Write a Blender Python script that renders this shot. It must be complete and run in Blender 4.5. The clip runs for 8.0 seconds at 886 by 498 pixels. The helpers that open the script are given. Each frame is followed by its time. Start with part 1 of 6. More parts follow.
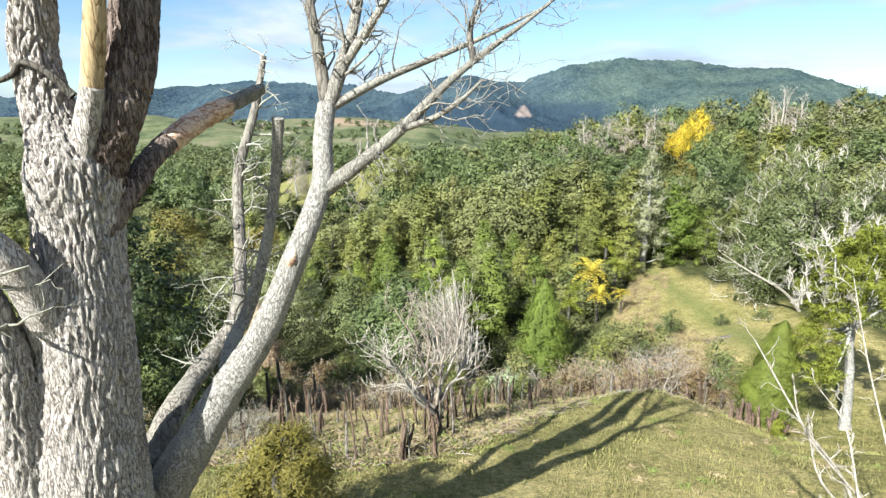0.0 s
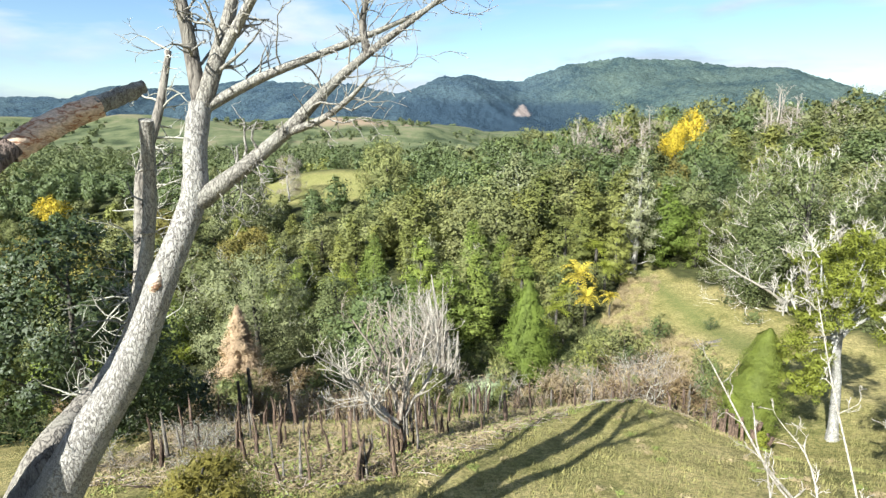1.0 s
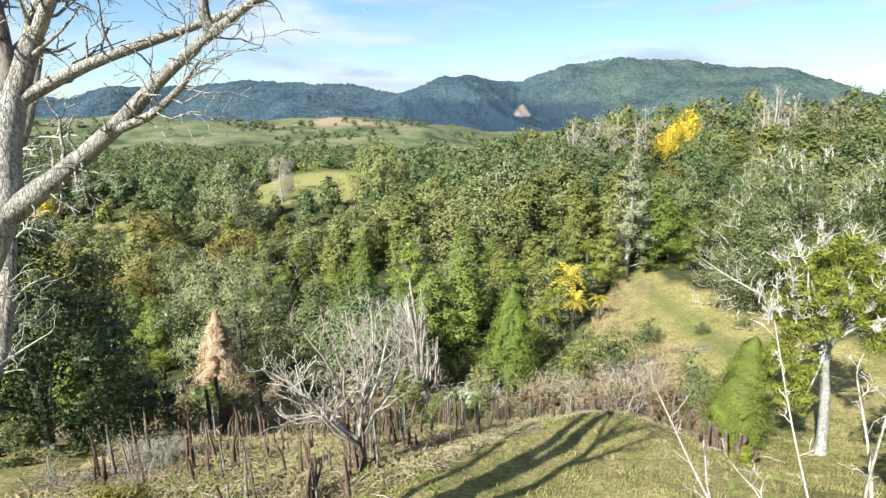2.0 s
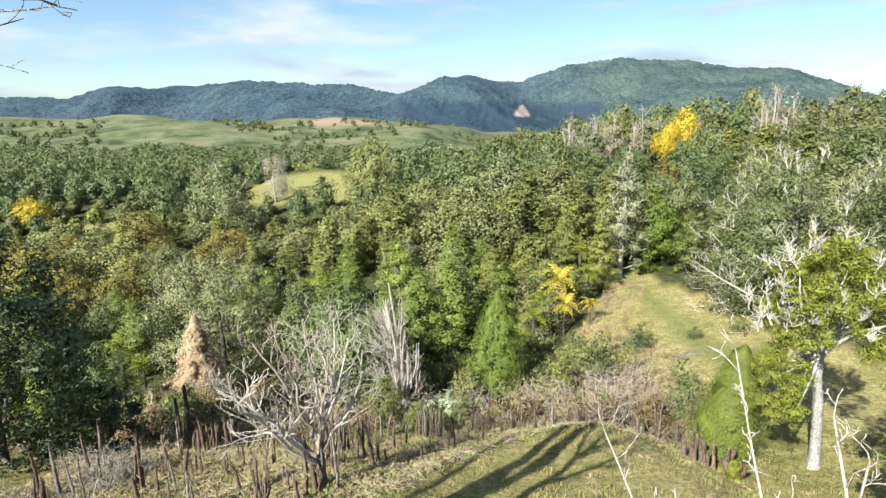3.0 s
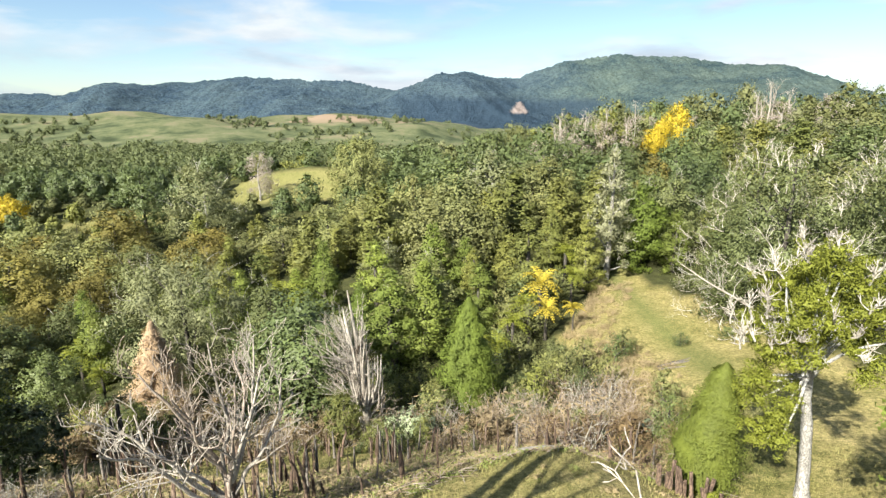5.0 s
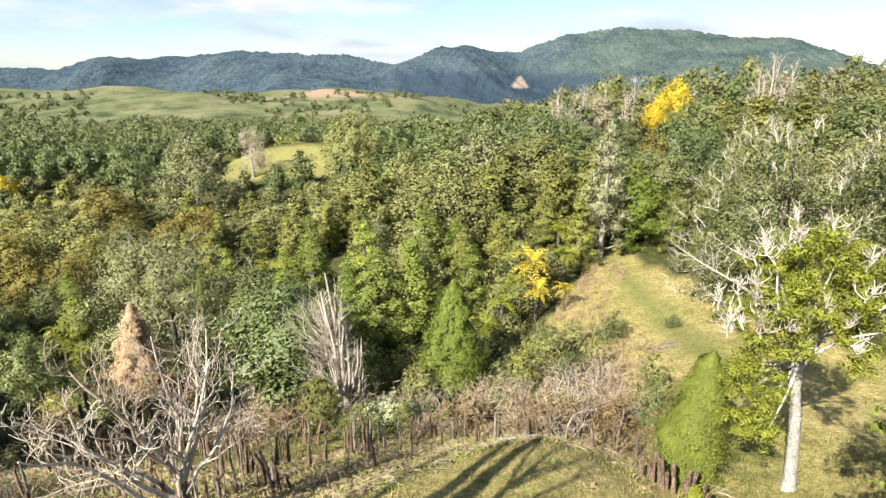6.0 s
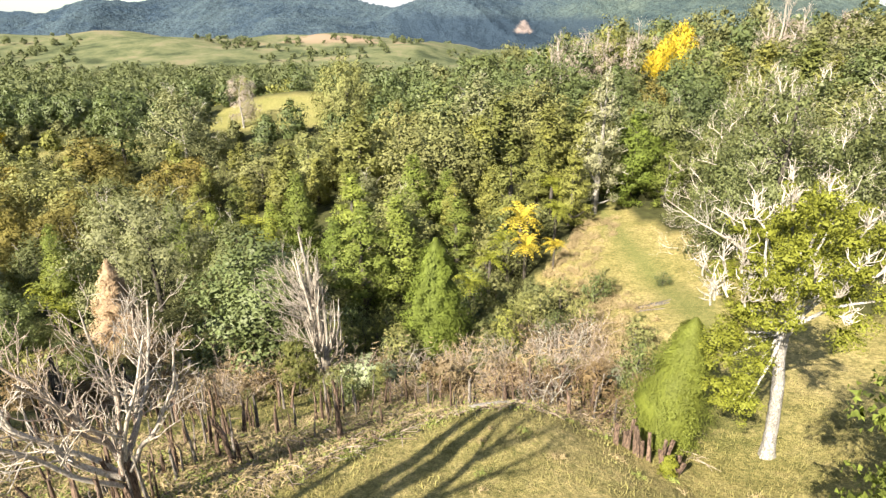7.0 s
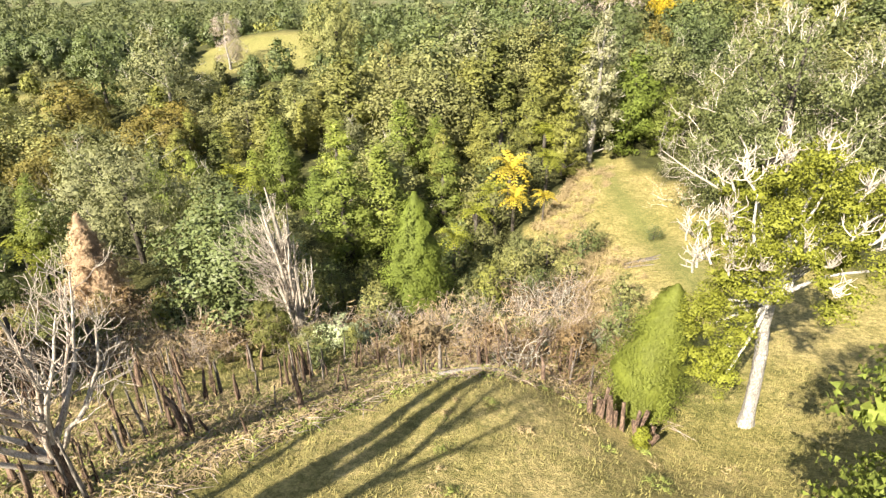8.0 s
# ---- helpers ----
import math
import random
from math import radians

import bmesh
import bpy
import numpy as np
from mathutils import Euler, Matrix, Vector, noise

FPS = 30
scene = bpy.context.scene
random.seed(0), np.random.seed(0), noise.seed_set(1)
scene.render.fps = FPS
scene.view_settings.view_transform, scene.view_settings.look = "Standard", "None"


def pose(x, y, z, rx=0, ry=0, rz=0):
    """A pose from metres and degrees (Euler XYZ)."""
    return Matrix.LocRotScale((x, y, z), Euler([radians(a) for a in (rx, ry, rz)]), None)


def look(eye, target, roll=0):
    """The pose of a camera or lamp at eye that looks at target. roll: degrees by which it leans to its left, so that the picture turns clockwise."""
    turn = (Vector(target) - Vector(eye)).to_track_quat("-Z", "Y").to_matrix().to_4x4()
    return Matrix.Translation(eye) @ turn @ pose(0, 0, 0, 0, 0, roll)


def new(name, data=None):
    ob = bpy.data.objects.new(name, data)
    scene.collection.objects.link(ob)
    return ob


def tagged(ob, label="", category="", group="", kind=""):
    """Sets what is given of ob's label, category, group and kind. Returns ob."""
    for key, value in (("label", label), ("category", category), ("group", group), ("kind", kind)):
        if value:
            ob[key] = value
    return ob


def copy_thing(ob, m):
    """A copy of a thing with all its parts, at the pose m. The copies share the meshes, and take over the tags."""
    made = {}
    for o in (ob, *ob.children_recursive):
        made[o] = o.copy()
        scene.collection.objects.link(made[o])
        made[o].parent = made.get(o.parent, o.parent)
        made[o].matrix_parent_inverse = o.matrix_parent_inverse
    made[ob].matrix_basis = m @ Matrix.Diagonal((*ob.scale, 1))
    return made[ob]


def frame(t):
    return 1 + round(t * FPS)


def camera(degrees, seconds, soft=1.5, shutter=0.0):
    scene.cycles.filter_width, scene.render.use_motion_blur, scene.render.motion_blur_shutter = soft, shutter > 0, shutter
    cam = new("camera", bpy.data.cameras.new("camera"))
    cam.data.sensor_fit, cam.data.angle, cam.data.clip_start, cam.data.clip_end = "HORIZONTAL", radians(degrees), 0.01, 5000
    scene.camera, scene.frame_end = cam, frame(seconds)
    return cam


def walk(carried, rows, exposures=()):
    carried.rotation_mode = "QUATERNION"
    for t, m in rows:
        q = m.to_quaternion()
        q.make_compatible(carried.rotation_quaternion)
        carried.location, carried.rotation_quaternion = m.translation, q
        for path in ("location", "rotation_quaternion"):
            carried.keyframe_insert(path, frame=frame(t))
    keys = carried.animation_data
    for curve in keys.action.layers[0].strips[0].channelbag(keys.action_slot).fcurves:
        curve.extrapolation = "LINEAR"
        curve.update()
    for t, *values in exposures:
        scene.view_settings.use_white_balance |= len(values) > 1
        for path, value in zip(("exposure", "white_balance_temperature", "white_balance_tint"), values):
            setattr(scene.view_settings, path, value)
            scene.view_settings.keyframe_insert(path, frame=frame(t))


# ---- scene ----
cam = camera(79.0, 8.0, soft=1.42)

PATH = [
    (0, (-3.079, -3.795, 14.138), (-3.177, -1.852, 13.674), -0.1),
    (0.5, (-2.46, -3.265, 14.176), (-2.557, -1.323, 13.711), -0.1),
    (1, (-1.88, -2.735, 14.171), (-1.974, -0.792, 13.705), -0.1),
    (1.5, (-1.23, -2.141, 14.143), (-1.324, -0.198, 13.678), -0.1),
    (2, (-0.61, -1.563, 14.127), (-0.705, 0.38, 13.661), -0.1),
    (3.5, (0.931, 0.259, 13.926), (0.835, 2.202, 13.462), -0.1),
    (4, (1.339, 0.836, 13.896), (1.25, 2.779, 13.432), -0.1),
    (5.5, (2.695, 2.656, 13.832), (2.608, 4.59, 13.329), -0.1),
    (6, (3.162, 3.236, 13.817), (3.075, 5.154, 13.257), -0.1),
    (6.5, (3.696, 3.916, 13.85), (3.608, 5.806, 13.201), -0.1),
    (7, (4.221, 4.567, 13.823), (4.133, 6.426, 13.09), -0.1),
    (7.5, (4.812, 5.373, 13.801), (4.723, 7.19, 12.971), -0.1),
    (8, (5.351, 6.114, 13.807), (5.263, 7.888, 12.888), -0.1),
]
walk(cam, [(t, look(eye, target, roll)) for t, eye, target, roll in PATH], [(0, 1.72, 5800, 4), (2, 1.70, 5850, 4), (4, 1.70, 6100, 5), (5.5, 1.77, 6430, 8), (8, 2.08, 7050, 12)])

# ---------------------------------------------------------------- light
SUN_TO = Vector((0.56, 0.83, 0)).normalized()
SUN_EL = radians(37)
sun = new("sun", bpy.data.lights.new("sun", "SUN"))
sun.data.energy, sun.data.angle, sun.data.color = 5.0, radians(0.53), (1.0, 0.92, 0.77)
sun_from = Vector((-SUN_TO.x * math.cos(SUN_EL), -SUN_TO.y * math.cos(SUN_EL), math.sin(SUN_EL))) * 80
sun.matrix_world = look(sun_from, (0, 0, 0))

world = bpy.data.worlds.new("world")
scene.world = world
world.use_nodes = True
wn, wl = world.node_tree.nodes, world.node_tree.links
wn.clear()
w_out = wn.new("ShaderNodeOutputWorld")
w_bg = wn.new("ShaderNodeBackground")
w_sky = wn.new("ShaderNodeTexSky")
w_sky.sky_type = "NISHITA"
w_sky.sun_disc = False
w_sky.sun_elevation, w_sky.sun_rotation = SUN_EL, math.atan2(-SUN_TO.x, -SUN_TO.y)
w_sky.air_density, w_sky.dust_density, w_sky.ozone_density = 1.0, 0.35, 1.6
w_co = wn.new("ShaderNodeTexCoord")
w_map = wn.new("ShaderNodeMapping")
w_map.inputs["Scale"].default_value = (2.2, 2.2, 9.0)
w_map.inputs["Location"].default_value = (0.35, 0.1, 0.55)
w_noise = wn.new("ShaderNodeTexNoise")
w_noise.inputs["Scale"].default_value, w_noise.inputs["Detail"].default_value = 1.5, 7
w_noise.inputs["Roughness"].default_value, w_noise.inputs["Distortion"].default_value = 0.52, 0.4
w_ramp = wn.new("ShaderNodeValToRGB")
w_ramp.color_ramp.elements[0].position, w_ramp.color_ramp.elements[1].position = 0.45, 0.64
w_mix = wn.new("ShaderNodeMixRGB")
w_shade = wn.new("ShaderNodeTexNoise")
w_shade.inputs["Scale"].default_value, w_shade.inputs["Detail"].default_value = 2.6, 5
w_tone = wn.new("ShaderNodeValToRGB")
w_tone.color_ramp.elements[0].position, w_tone.color_ramp.elements[0].color = 0.38, (3.9, 4.4, 5.0, 1)
w_tone.color_ramp.elements[1].position, w_tone.color_ramp.elements[1].color = 0.6, (5.7, 5.85, 6.0, 1)
wl.new(w_map.outputs[0], w_shade.inputs["Vector"])
wl.new(w_shade.outputs[0], w_tone.inputs[0])
wl.new(w_tone.outputs[0], w_mix.inputs[2])
wl.new(w_co.outputs["Generated"], w_map.inputs[0])
wl.new(w_map.outputs[0], w_noise.inputs["Vector"])
wl.new(w_noise.outputs[0], w_ramp.inputs[0])
wl.new(w_ramp.outputs[0], w_mix.inputs[0])
wl.new(w_sky.outputs[0], w_mix.inputs[1])
wl.new(w_mix.outputs[0], w_bg.inputs[0])
w_bg.inputs[1].default_value = 0.0505
wl.new(w_bg.outputs[0], w_out.inputs[0])


# ---------------------------------------------------------------- materials
def material(name):
    m = bpy.data.materials.new(name)
    m.use_nodes = True
    return m, m.node_tree.nodes, m.node_tree.links, m.node_tree.nodes["Principled BSDF"]


def ramp(nodes, stops):
    r = nodes.new("ShaderNodeValToRGB")
    while len(r.color_ramp.elements) < len(stops):
        r.color_ramp.elements.new(0.5)
    for e, (p, c) in zip(r.color_ramp.elements, stops):
        e.position, e.color = p, (*c, 1)
    return r


def noise_node(nodes, links, scale, detail=4.0, rough=0.55, stretch=(1, 1, 1)):
    co, mp, nz = nodes.new("ShaderNodeTexCoord"), nodes.new("ShaderNodeMapping"), nodes.new("ShaderNodeTexNoise")
    mp.inputs["Scale"].default_value = stretch
    nz.inputs["Scale"].default_value, nz.inputs["Detail"].default_value, nz.inputs["Roughness"].default_value = scale, detail, rough
    links.new(co.outputs["Object"], mp.inputs[0])
    links.new(mp.outputs[0], nz.inputs["Vector"])
    return nz


def mix(nodes, links, fac, a, b, mode="MIX"):
    m = nodes.new("ShaderNodeMixRGB")
    m.blend_type = mode
    for k, v in ((0, fac), (1, a), (2, b)):
        if isinstance(v, (int, float)):
            m.inputs[k].default_value = v
        elif isinstance(v, tuple):
            m.inputs[k].default_value = (*v, 1)
        else:
            links.new(v, m.inputs[k])
    return m.outputs[0]


def toned(c, k=0.82):
    return tuple(v * k for v in c)


def leaf_material(name, dark, light, other, rough=0.5, sheen=0.35, spread=1.0):
    """Leaves: each leaf and each tree varies between dark, light and a third hue; some light passes through."""
    dark, light, other = toned(dark), toned(light), toned(other)
    m, n, l, b = material(name)
    geo, info = n.new("ShaderNodeNewGeometry"), n.new("ShaderNodeObjectInfo")
    half = tuple(0.2 * a + 0.8 * c for a, c in zip(dark, light))
    leaf = ramp(n, [(0.0, half), (0.55, light), (1.0, tuple(c * 1.1 for c in light))])
    l.new(geo.outputs["Random Per Island"], leaf.inputs[0])
    tree = n.new("ShaderNodeMath")
    tree.operation = "MULTIPLY"
    tree.inputs[1].default_value = 0.75 * spread
    l.new(info.outputs["Random"], tree.inputs[0])
    col = mix(n, l, tree.outputs[0], leaf.outputs[0], other)
    other_random, part_of = n.new("ShaderNodeMath"), n.new("ShaderNodeMath")
    other_random.operation, part_of.operation = "MULTIPLY", "FRACT"
    other_random.inputs[1].default_value = 7.31
    l.new(info.outputs["Random"], other_random.inputs[0])
    l.new(other_random.outputs[0], part_of.inputs[0])
    vr = ramp(n, [(0.0, (0.68, 0.72, 0.72)), (0.5, (1.0, 1.0, 1.0)), (1.0, (1.24, 1.22, 1.1))])
    l.new(part_of.outputs[0], vr.inputs[0])
    col = mix(n, l, spread, col, vr.outputs[0], "MULTIPLY")
    patch = noise_node(n, l, 0.9, 2.0)
    pr = ramp(n, [(0.35, (0.72, 0.72, 0.72)), (0.7, (1.2, 1.2, 1.12))])
    l.new(patch.outputs[0], pr.inputs[0])
    col = mix(n, l, 0.8, col, pr.outputs[0], "MULTIPLY")
    fine = noise_node(n, l, 5.5, 5.0, 0.7)
    fr = ramp(n, [(0.40, (0.55, 0.55, 0.5)), (0.62, (1.25, 1.25, 1.2))])
    l.new(fine.outputs[0], fr.inputs[0])
    col = mix(n, l, 0.3, col, fr.outputs[0], "MULTIPLY")
    bp = n.new("ShaderNodeBump")
    bp.inputs["Strength"].default_value, bp.inputs["Distance"].default_value = 0.4, 0.08
    l.new(fine.outputs[0], bp.inputs["Height"])
    l.new(bp.outputs[0], b.inputs["Normal"])
    l.new(col, b.inputs["Base Color"])
    b.inputs["Roughness"].default_value = rough
    b.inputs["Specular IOR Level"].default_value = sheen
    tr, add, out = n.new("ShaderNodeBsdfTranslucent"), n.new("ShaderNodeMixShader"), n["Material Output"]
    l.new(mix(n, l, 1.0, col, (1.25, 1.3, 0.55), "MULTIPLY"), tr.inputs[0])
    add.inputs[0].default_value = 0.13
    l.new(b.outputs[0], add.inputs[1])
    l.new(tr.outputs[0], add.inputs[2])
    l.new(add.outputs[0], out.inputs[0])
    return m


def bark_material(name, dark, light, lichen=None, scale=9.0, bump=0.6, deep=0.02, stretch=(1, 1, 0.22), crack=0.09):
    """Bark: long plates with dark cracks between them, patches of lichen, and a fine grain."""
    dark, light, lichen = toned(dark), toned(light), toned(lichen) if lichen else None
    m, n, l, b = material(name)
    ridges = noise_node(n, l, scale, 3, 0.55, stretch)
    fine = noise_node(n, l, scale * 5, 4, 0.65, stretch)
    big = noise_node(n, l, 1.7, 4)
    off, up = n.new("ShaderNodeMath"), n.new("ShaderNodeMath")
    off.operation, up.operation = "SUBTRACT", "ABSOLUTE"
    off.inputs[1].default_value = 0.5
    l.new(ridges.outputs[0], off.inputs[0])
    l.new(off.outputs[0], up.inputs[0])
    mid = tuple(0.35 * a + 0.65 * c for a, c in zip(dark, light))
    r = ramp(n, [(0.0, dark), (crack * 0.45, mid), (crack, light)])
    l.new(up.outputs[0], r.inputs[0])
    fr = ramp(n, [(0.34, (0.55, 0.55, 0.55)), (0.66, (1.25, 1.25, 1.25))])
    l.new(fine.outputs[0], fr.inputs[0])
    col = mix(n, l, 0.8, r.outputs[0], fr.outputs[0], "MULTIPLY")
    if lichen:
        lr = ramp(n, [(0.5, (0, 0, 0)), (0.62, (0.8, 0.8, 0.8))])
        l.new(big.outputs[0], lr.inputs[0])
        col = mix(n, l, lr.outputs[0], col, mix(n, l, 0.8, mix(n, l, 0.55, r.outputs[0], lichen), fr.outputs[0], "MULTIPLY"))
    info = n.new("ShaderNodeObjectInfo")
    ir = ramp(n, [(0, (0.8, 0.78, 0.76)), (1, (1.15, 1.14, 1.12))])
    l.new(info.outputs["Random"], ir.inputs[0])
    col = mix(n, l, 1.0, col, ir.outputs[0], "MULTIPLY")
    l.new(col, b.inputs["Base Color"])
    b.inputs["Roughness"].default_value = 0.88
    b.inputs["Specular IOR Level"].default_value = 0.2
    bp = n.new("ShaderNodeBump")
    bp.inputs["Strength"].default_value, bp.inputs["Distance"].default_value = bump, deep
    hr = ramp(n, [(0.0, (0, 0, 0)), (crack, (0.8, 0.8, 0.8)), (0.4, (1, 1, 1))])
    l.new(up.outputs[0], hr.inputs[0])
    l.new(mix(n, l, 0.25, hr.outputs[0], fine.outputs[0]), bp.inputs["Height"])
    l.new(bp.outputs[0], b.inputs["Normal"])
    return m


LEAF = {
    "olive": leaf_material("olive leaves", (0.072, 0.088, 0.036), (0.208, 0.226, 0.094), (0.24, 0.235, 0.098), 0.6, 0.2),
    "dark": leaf_material("dark glossy leaves", (0.036, 0.057, 0.024), (0.118, 0.155, 0.062), (0.145, 0.17, 0.065), 0.5, 0.3),
    "wood": leaf_material("dark woodland leaves", (0.05, 0.065, 0.028), (0.165, 0.19, 0.078), (0.19, 0.2, 0.085), 0.5, 0.3, 0.4),
    "copper": leaf_material("copper olive leaves", (0.08, 0.078, 0.02), (0.205, 0.185, 0.055), (0.235, 0.19, 0.055), 0.6, 0.2),
    "deep": leaf_material("deep green glossy leaves", (0.013, 0.022, 0.009), (0.048, 0.068, 0.024), (0.055, 0.072, 0.026), 0.45, 0.35, 0.3),
    "fresh": leaf_material("fresh green needles", (0.0793, 0.111, 0.0233), (0.19, 0.246, 0.055), (0.222, 0.248, 0.0582), 0.6, 0.2),
    "gold": leaf_material("gold green leaves", (0.085, 0.098, 0.027), (0.195, 0.213, 0.063), (0.212, 0.21, 0.067), 0.6, 0.2),
    "grey": leaf_material("grey green leaves", (0.095, 0.11, 0.058), (0.21, 0.228, 0.122), (0.225, 0.225, 0.125), 0.65, 0.2),
    "pale": leaf_material("pale lichened leaves", (0.15, 0.16, 0.10), (0.33, 0.335, 0.21), (0.34, 0.33, 0.21), 0.65, 0.2, 0.3),
    "bronze": leaf_material("bronze olive leaves", (0.07, 0.062, 0.014), (0.19, 0.165, 0.04), (0.21, 0.17, 0.04), 0.6, 0.2, 0.3),
    "yellow": leaf_material("yellow blossom", (0.38, 0.26, 0.016), (0.62, 0.47, 0.045), (0.58, 0.43, 0.04), 0.6, 0.2, 0.3),
    "fern": leaf_material("golden fern fronds", (0.28, 0.20, 0.022), (0.54, 0.42, 0.055), (0.44, 0.37, 0.055), 0.6, 0.2),
    "lime": leaf_material("yellow green leaves", (0.075, 0.092, 0.012), (0.212, 0.234, 0.035), (0.222, 0.24, 0.038), 0.6, 0.18, 0.3),
    "rust": leaf_material("dead rusty needles", (0.28, 0.19, 0.13), (0.52, 0.385, 0.275), (0.46, 0.335, 0.235), 0.7, 0.1, 0.3),
    "straw": leaf_material("dry straw fronds", (0.155, 0.115, 0.07), (0.36, 0.28, 0.18), (0.29, 0.215, 0.13), 0.7, 0.1, 0.3),
    "earth": leaf_material("withered brown fronds", (0.085, 0.058, 0.03), (0.23, 0.165, 0.095), (0.26, 0.18, 0.10), 0.75, 0.1, 0.5),
    "hay": leaf_material("pale dry hay", (0.175, 0.135, 0.078), (0.415, 0.33, 0.205), (0.355, 0.275, 0.165), 0.8, 0.1, 0.3),
    "haze": leaf_material("pinkish buds", (0.26, 0.21, 0.20), (0.44, 0.37, 0.35), (0.42, 0.36, 0.34), 0.8, 0.1, 0.2),
    "silver": leaf_material("silver leaves", (0.14, 0.185, 0.115), (0.32, 0.375, 0.255), (0.29, 0.34, 0.235)),
    "blade": leaf_material("grass blades", (0.13, 0.13, 0.05), (0.26, 0.24, 0.10), (0.30, 0.26, 0.13), 0.7, 0.1, 0.2),
    "moss": leaf_material("mossy weeds", (0.09, 0.115, 0.03), (0.235, 0.275, 0.085), (0.26, 0.28, 0.10), 0.7, 0.1, 0.2),
    "young": leaf_material("young bright needles", (0.05, 0.074, 0.014), (0.14, 0.185, 0.036), (0.155, 0.19, 0.037), 0.65, 0.15, 0.3),
    "shrub": leaf_material("soft green needles", (0.055, 0.075, 0.013), (0.16, 0.19, 0.036), (0.18, 0.2, 0.04), 0.6, 0.2, 0.3),
    "ash": leaf_material("ash grey buds", (0.12, 0.095, 0.08), (0.25, 0.21, 0.185), (0.25, 0.21, 0.19), 0.8, 0.1, 0.2),
    "far": leaf_material("far canopy", (0.05, 0.07, 0.038), (0.125, 0.152, 0.078), (0.132, 0.152, 0.08), 0.7, 0.1),
}
BARK_BIG = bark_material("furrowed grey bark", (0.24, 0.20, 0.185), (0.62, 0.57, 0.545), (0.68, 0.645, 0.62), 34, 1.0, 0.03, (1, 1, 0.2), 0.06)
# red-brown bark, its colour darkened to hold the shade on the upright stem
BARK_RED_SHADED = bark_material("red-brown furrowed bark", (0.05, 0.034, 0.03), (0.27, 0.21, 0.19), (0.38, 0.33, 0.31), 20, 1.0, 0.04, (1, 1, 0.17), 0.08)
BARK_PALE = bark_material("pale grey bark", (0.19, 0.175, 0.165), (0.46, 0.44, 0.425), (0.54, 0.53, 0.50), 27, 0.9, 0.025, (1, 1, 0.4), 0.07)
BARK_DARK = bark_material("dark damp bark", (0.022, 0.021, 0.018), (0.104, 0.092, 0.081), (0.178, 0.178, 0.155), 10, 0.6, 0.02)
BARK_MID = bark_material("grey bark", (0.067, 0.059, 0.056), (0.252, 0.229, 0.207), (0.296, 0.281, 0.244), 11, 0.8, 0.02)
BARK_ASH = bark_material("ash grey bark", (0.10, 0.09, 0.085), (0.35, 0.33, 0.30), (0.40, 0.39, 0.35), 26, 0.8, 0.02, (1, 1, 0.4), 0.08)
BARK_TWIG = bark_material("bleached twigs", (0.252, 0.222, 0.192), (0.488, 0.451, 0.407), None, 14, 0.3, 0.005)
BARK_LICHEN = bark_material("lichened twigs", (0.22, 0.21, 0.18), (0.43, 0.42, 0.37), None, 14, 0.3, 0.005)
BARK_DRY = bark_material("dry pinkish brown twigs", (0.19, 0.15, 0.125), (0.43, 0.365, 0.315), (0.50, 0.45, 0.40), 14, 0.3, 0.005)
BARK_WHITE = bark_material("white weathered bark", (0.22, 0.21, 0.2), (0.56, 0.55, 0.535), (0.46, 0.46, 0.435), 9, 1.0, 0.03, (1, 1, 0.45), 0.08)
STEM = bark_material("weathered brown stems", (0.035, 0.024, 0.02), (0.19, 0.135, 0.105), (0.30, 0.245, 0.205), 12, 0.8, 0.02)
BARK_BONE = bark_material("bone white dead wood", (0.26, 0.235, 0.20), (0.60, 0.565, 0.52), None, 14, 0.4, 0.006)
# orange wood and white bark, lightened to stand in for sun on the limb
WOOD_RAW = bark_material("bare orange wood", (0.36, 0.14, 0.065), (0.74, 0.55, 0.42), (0.9, 0.87, 0.82), 11, 0.7, 0.02, (0.5, 0.4, 1.0), 0.07)
WOOD_CREAM = bark_material("bare cream wood", (0.178, 0.111, 0.052), (0.459, 0.348, 0.200), (0.518, 0.429, 0.281), 8, 0.5, 0.01, (1, 1, 0.15), 0.04)


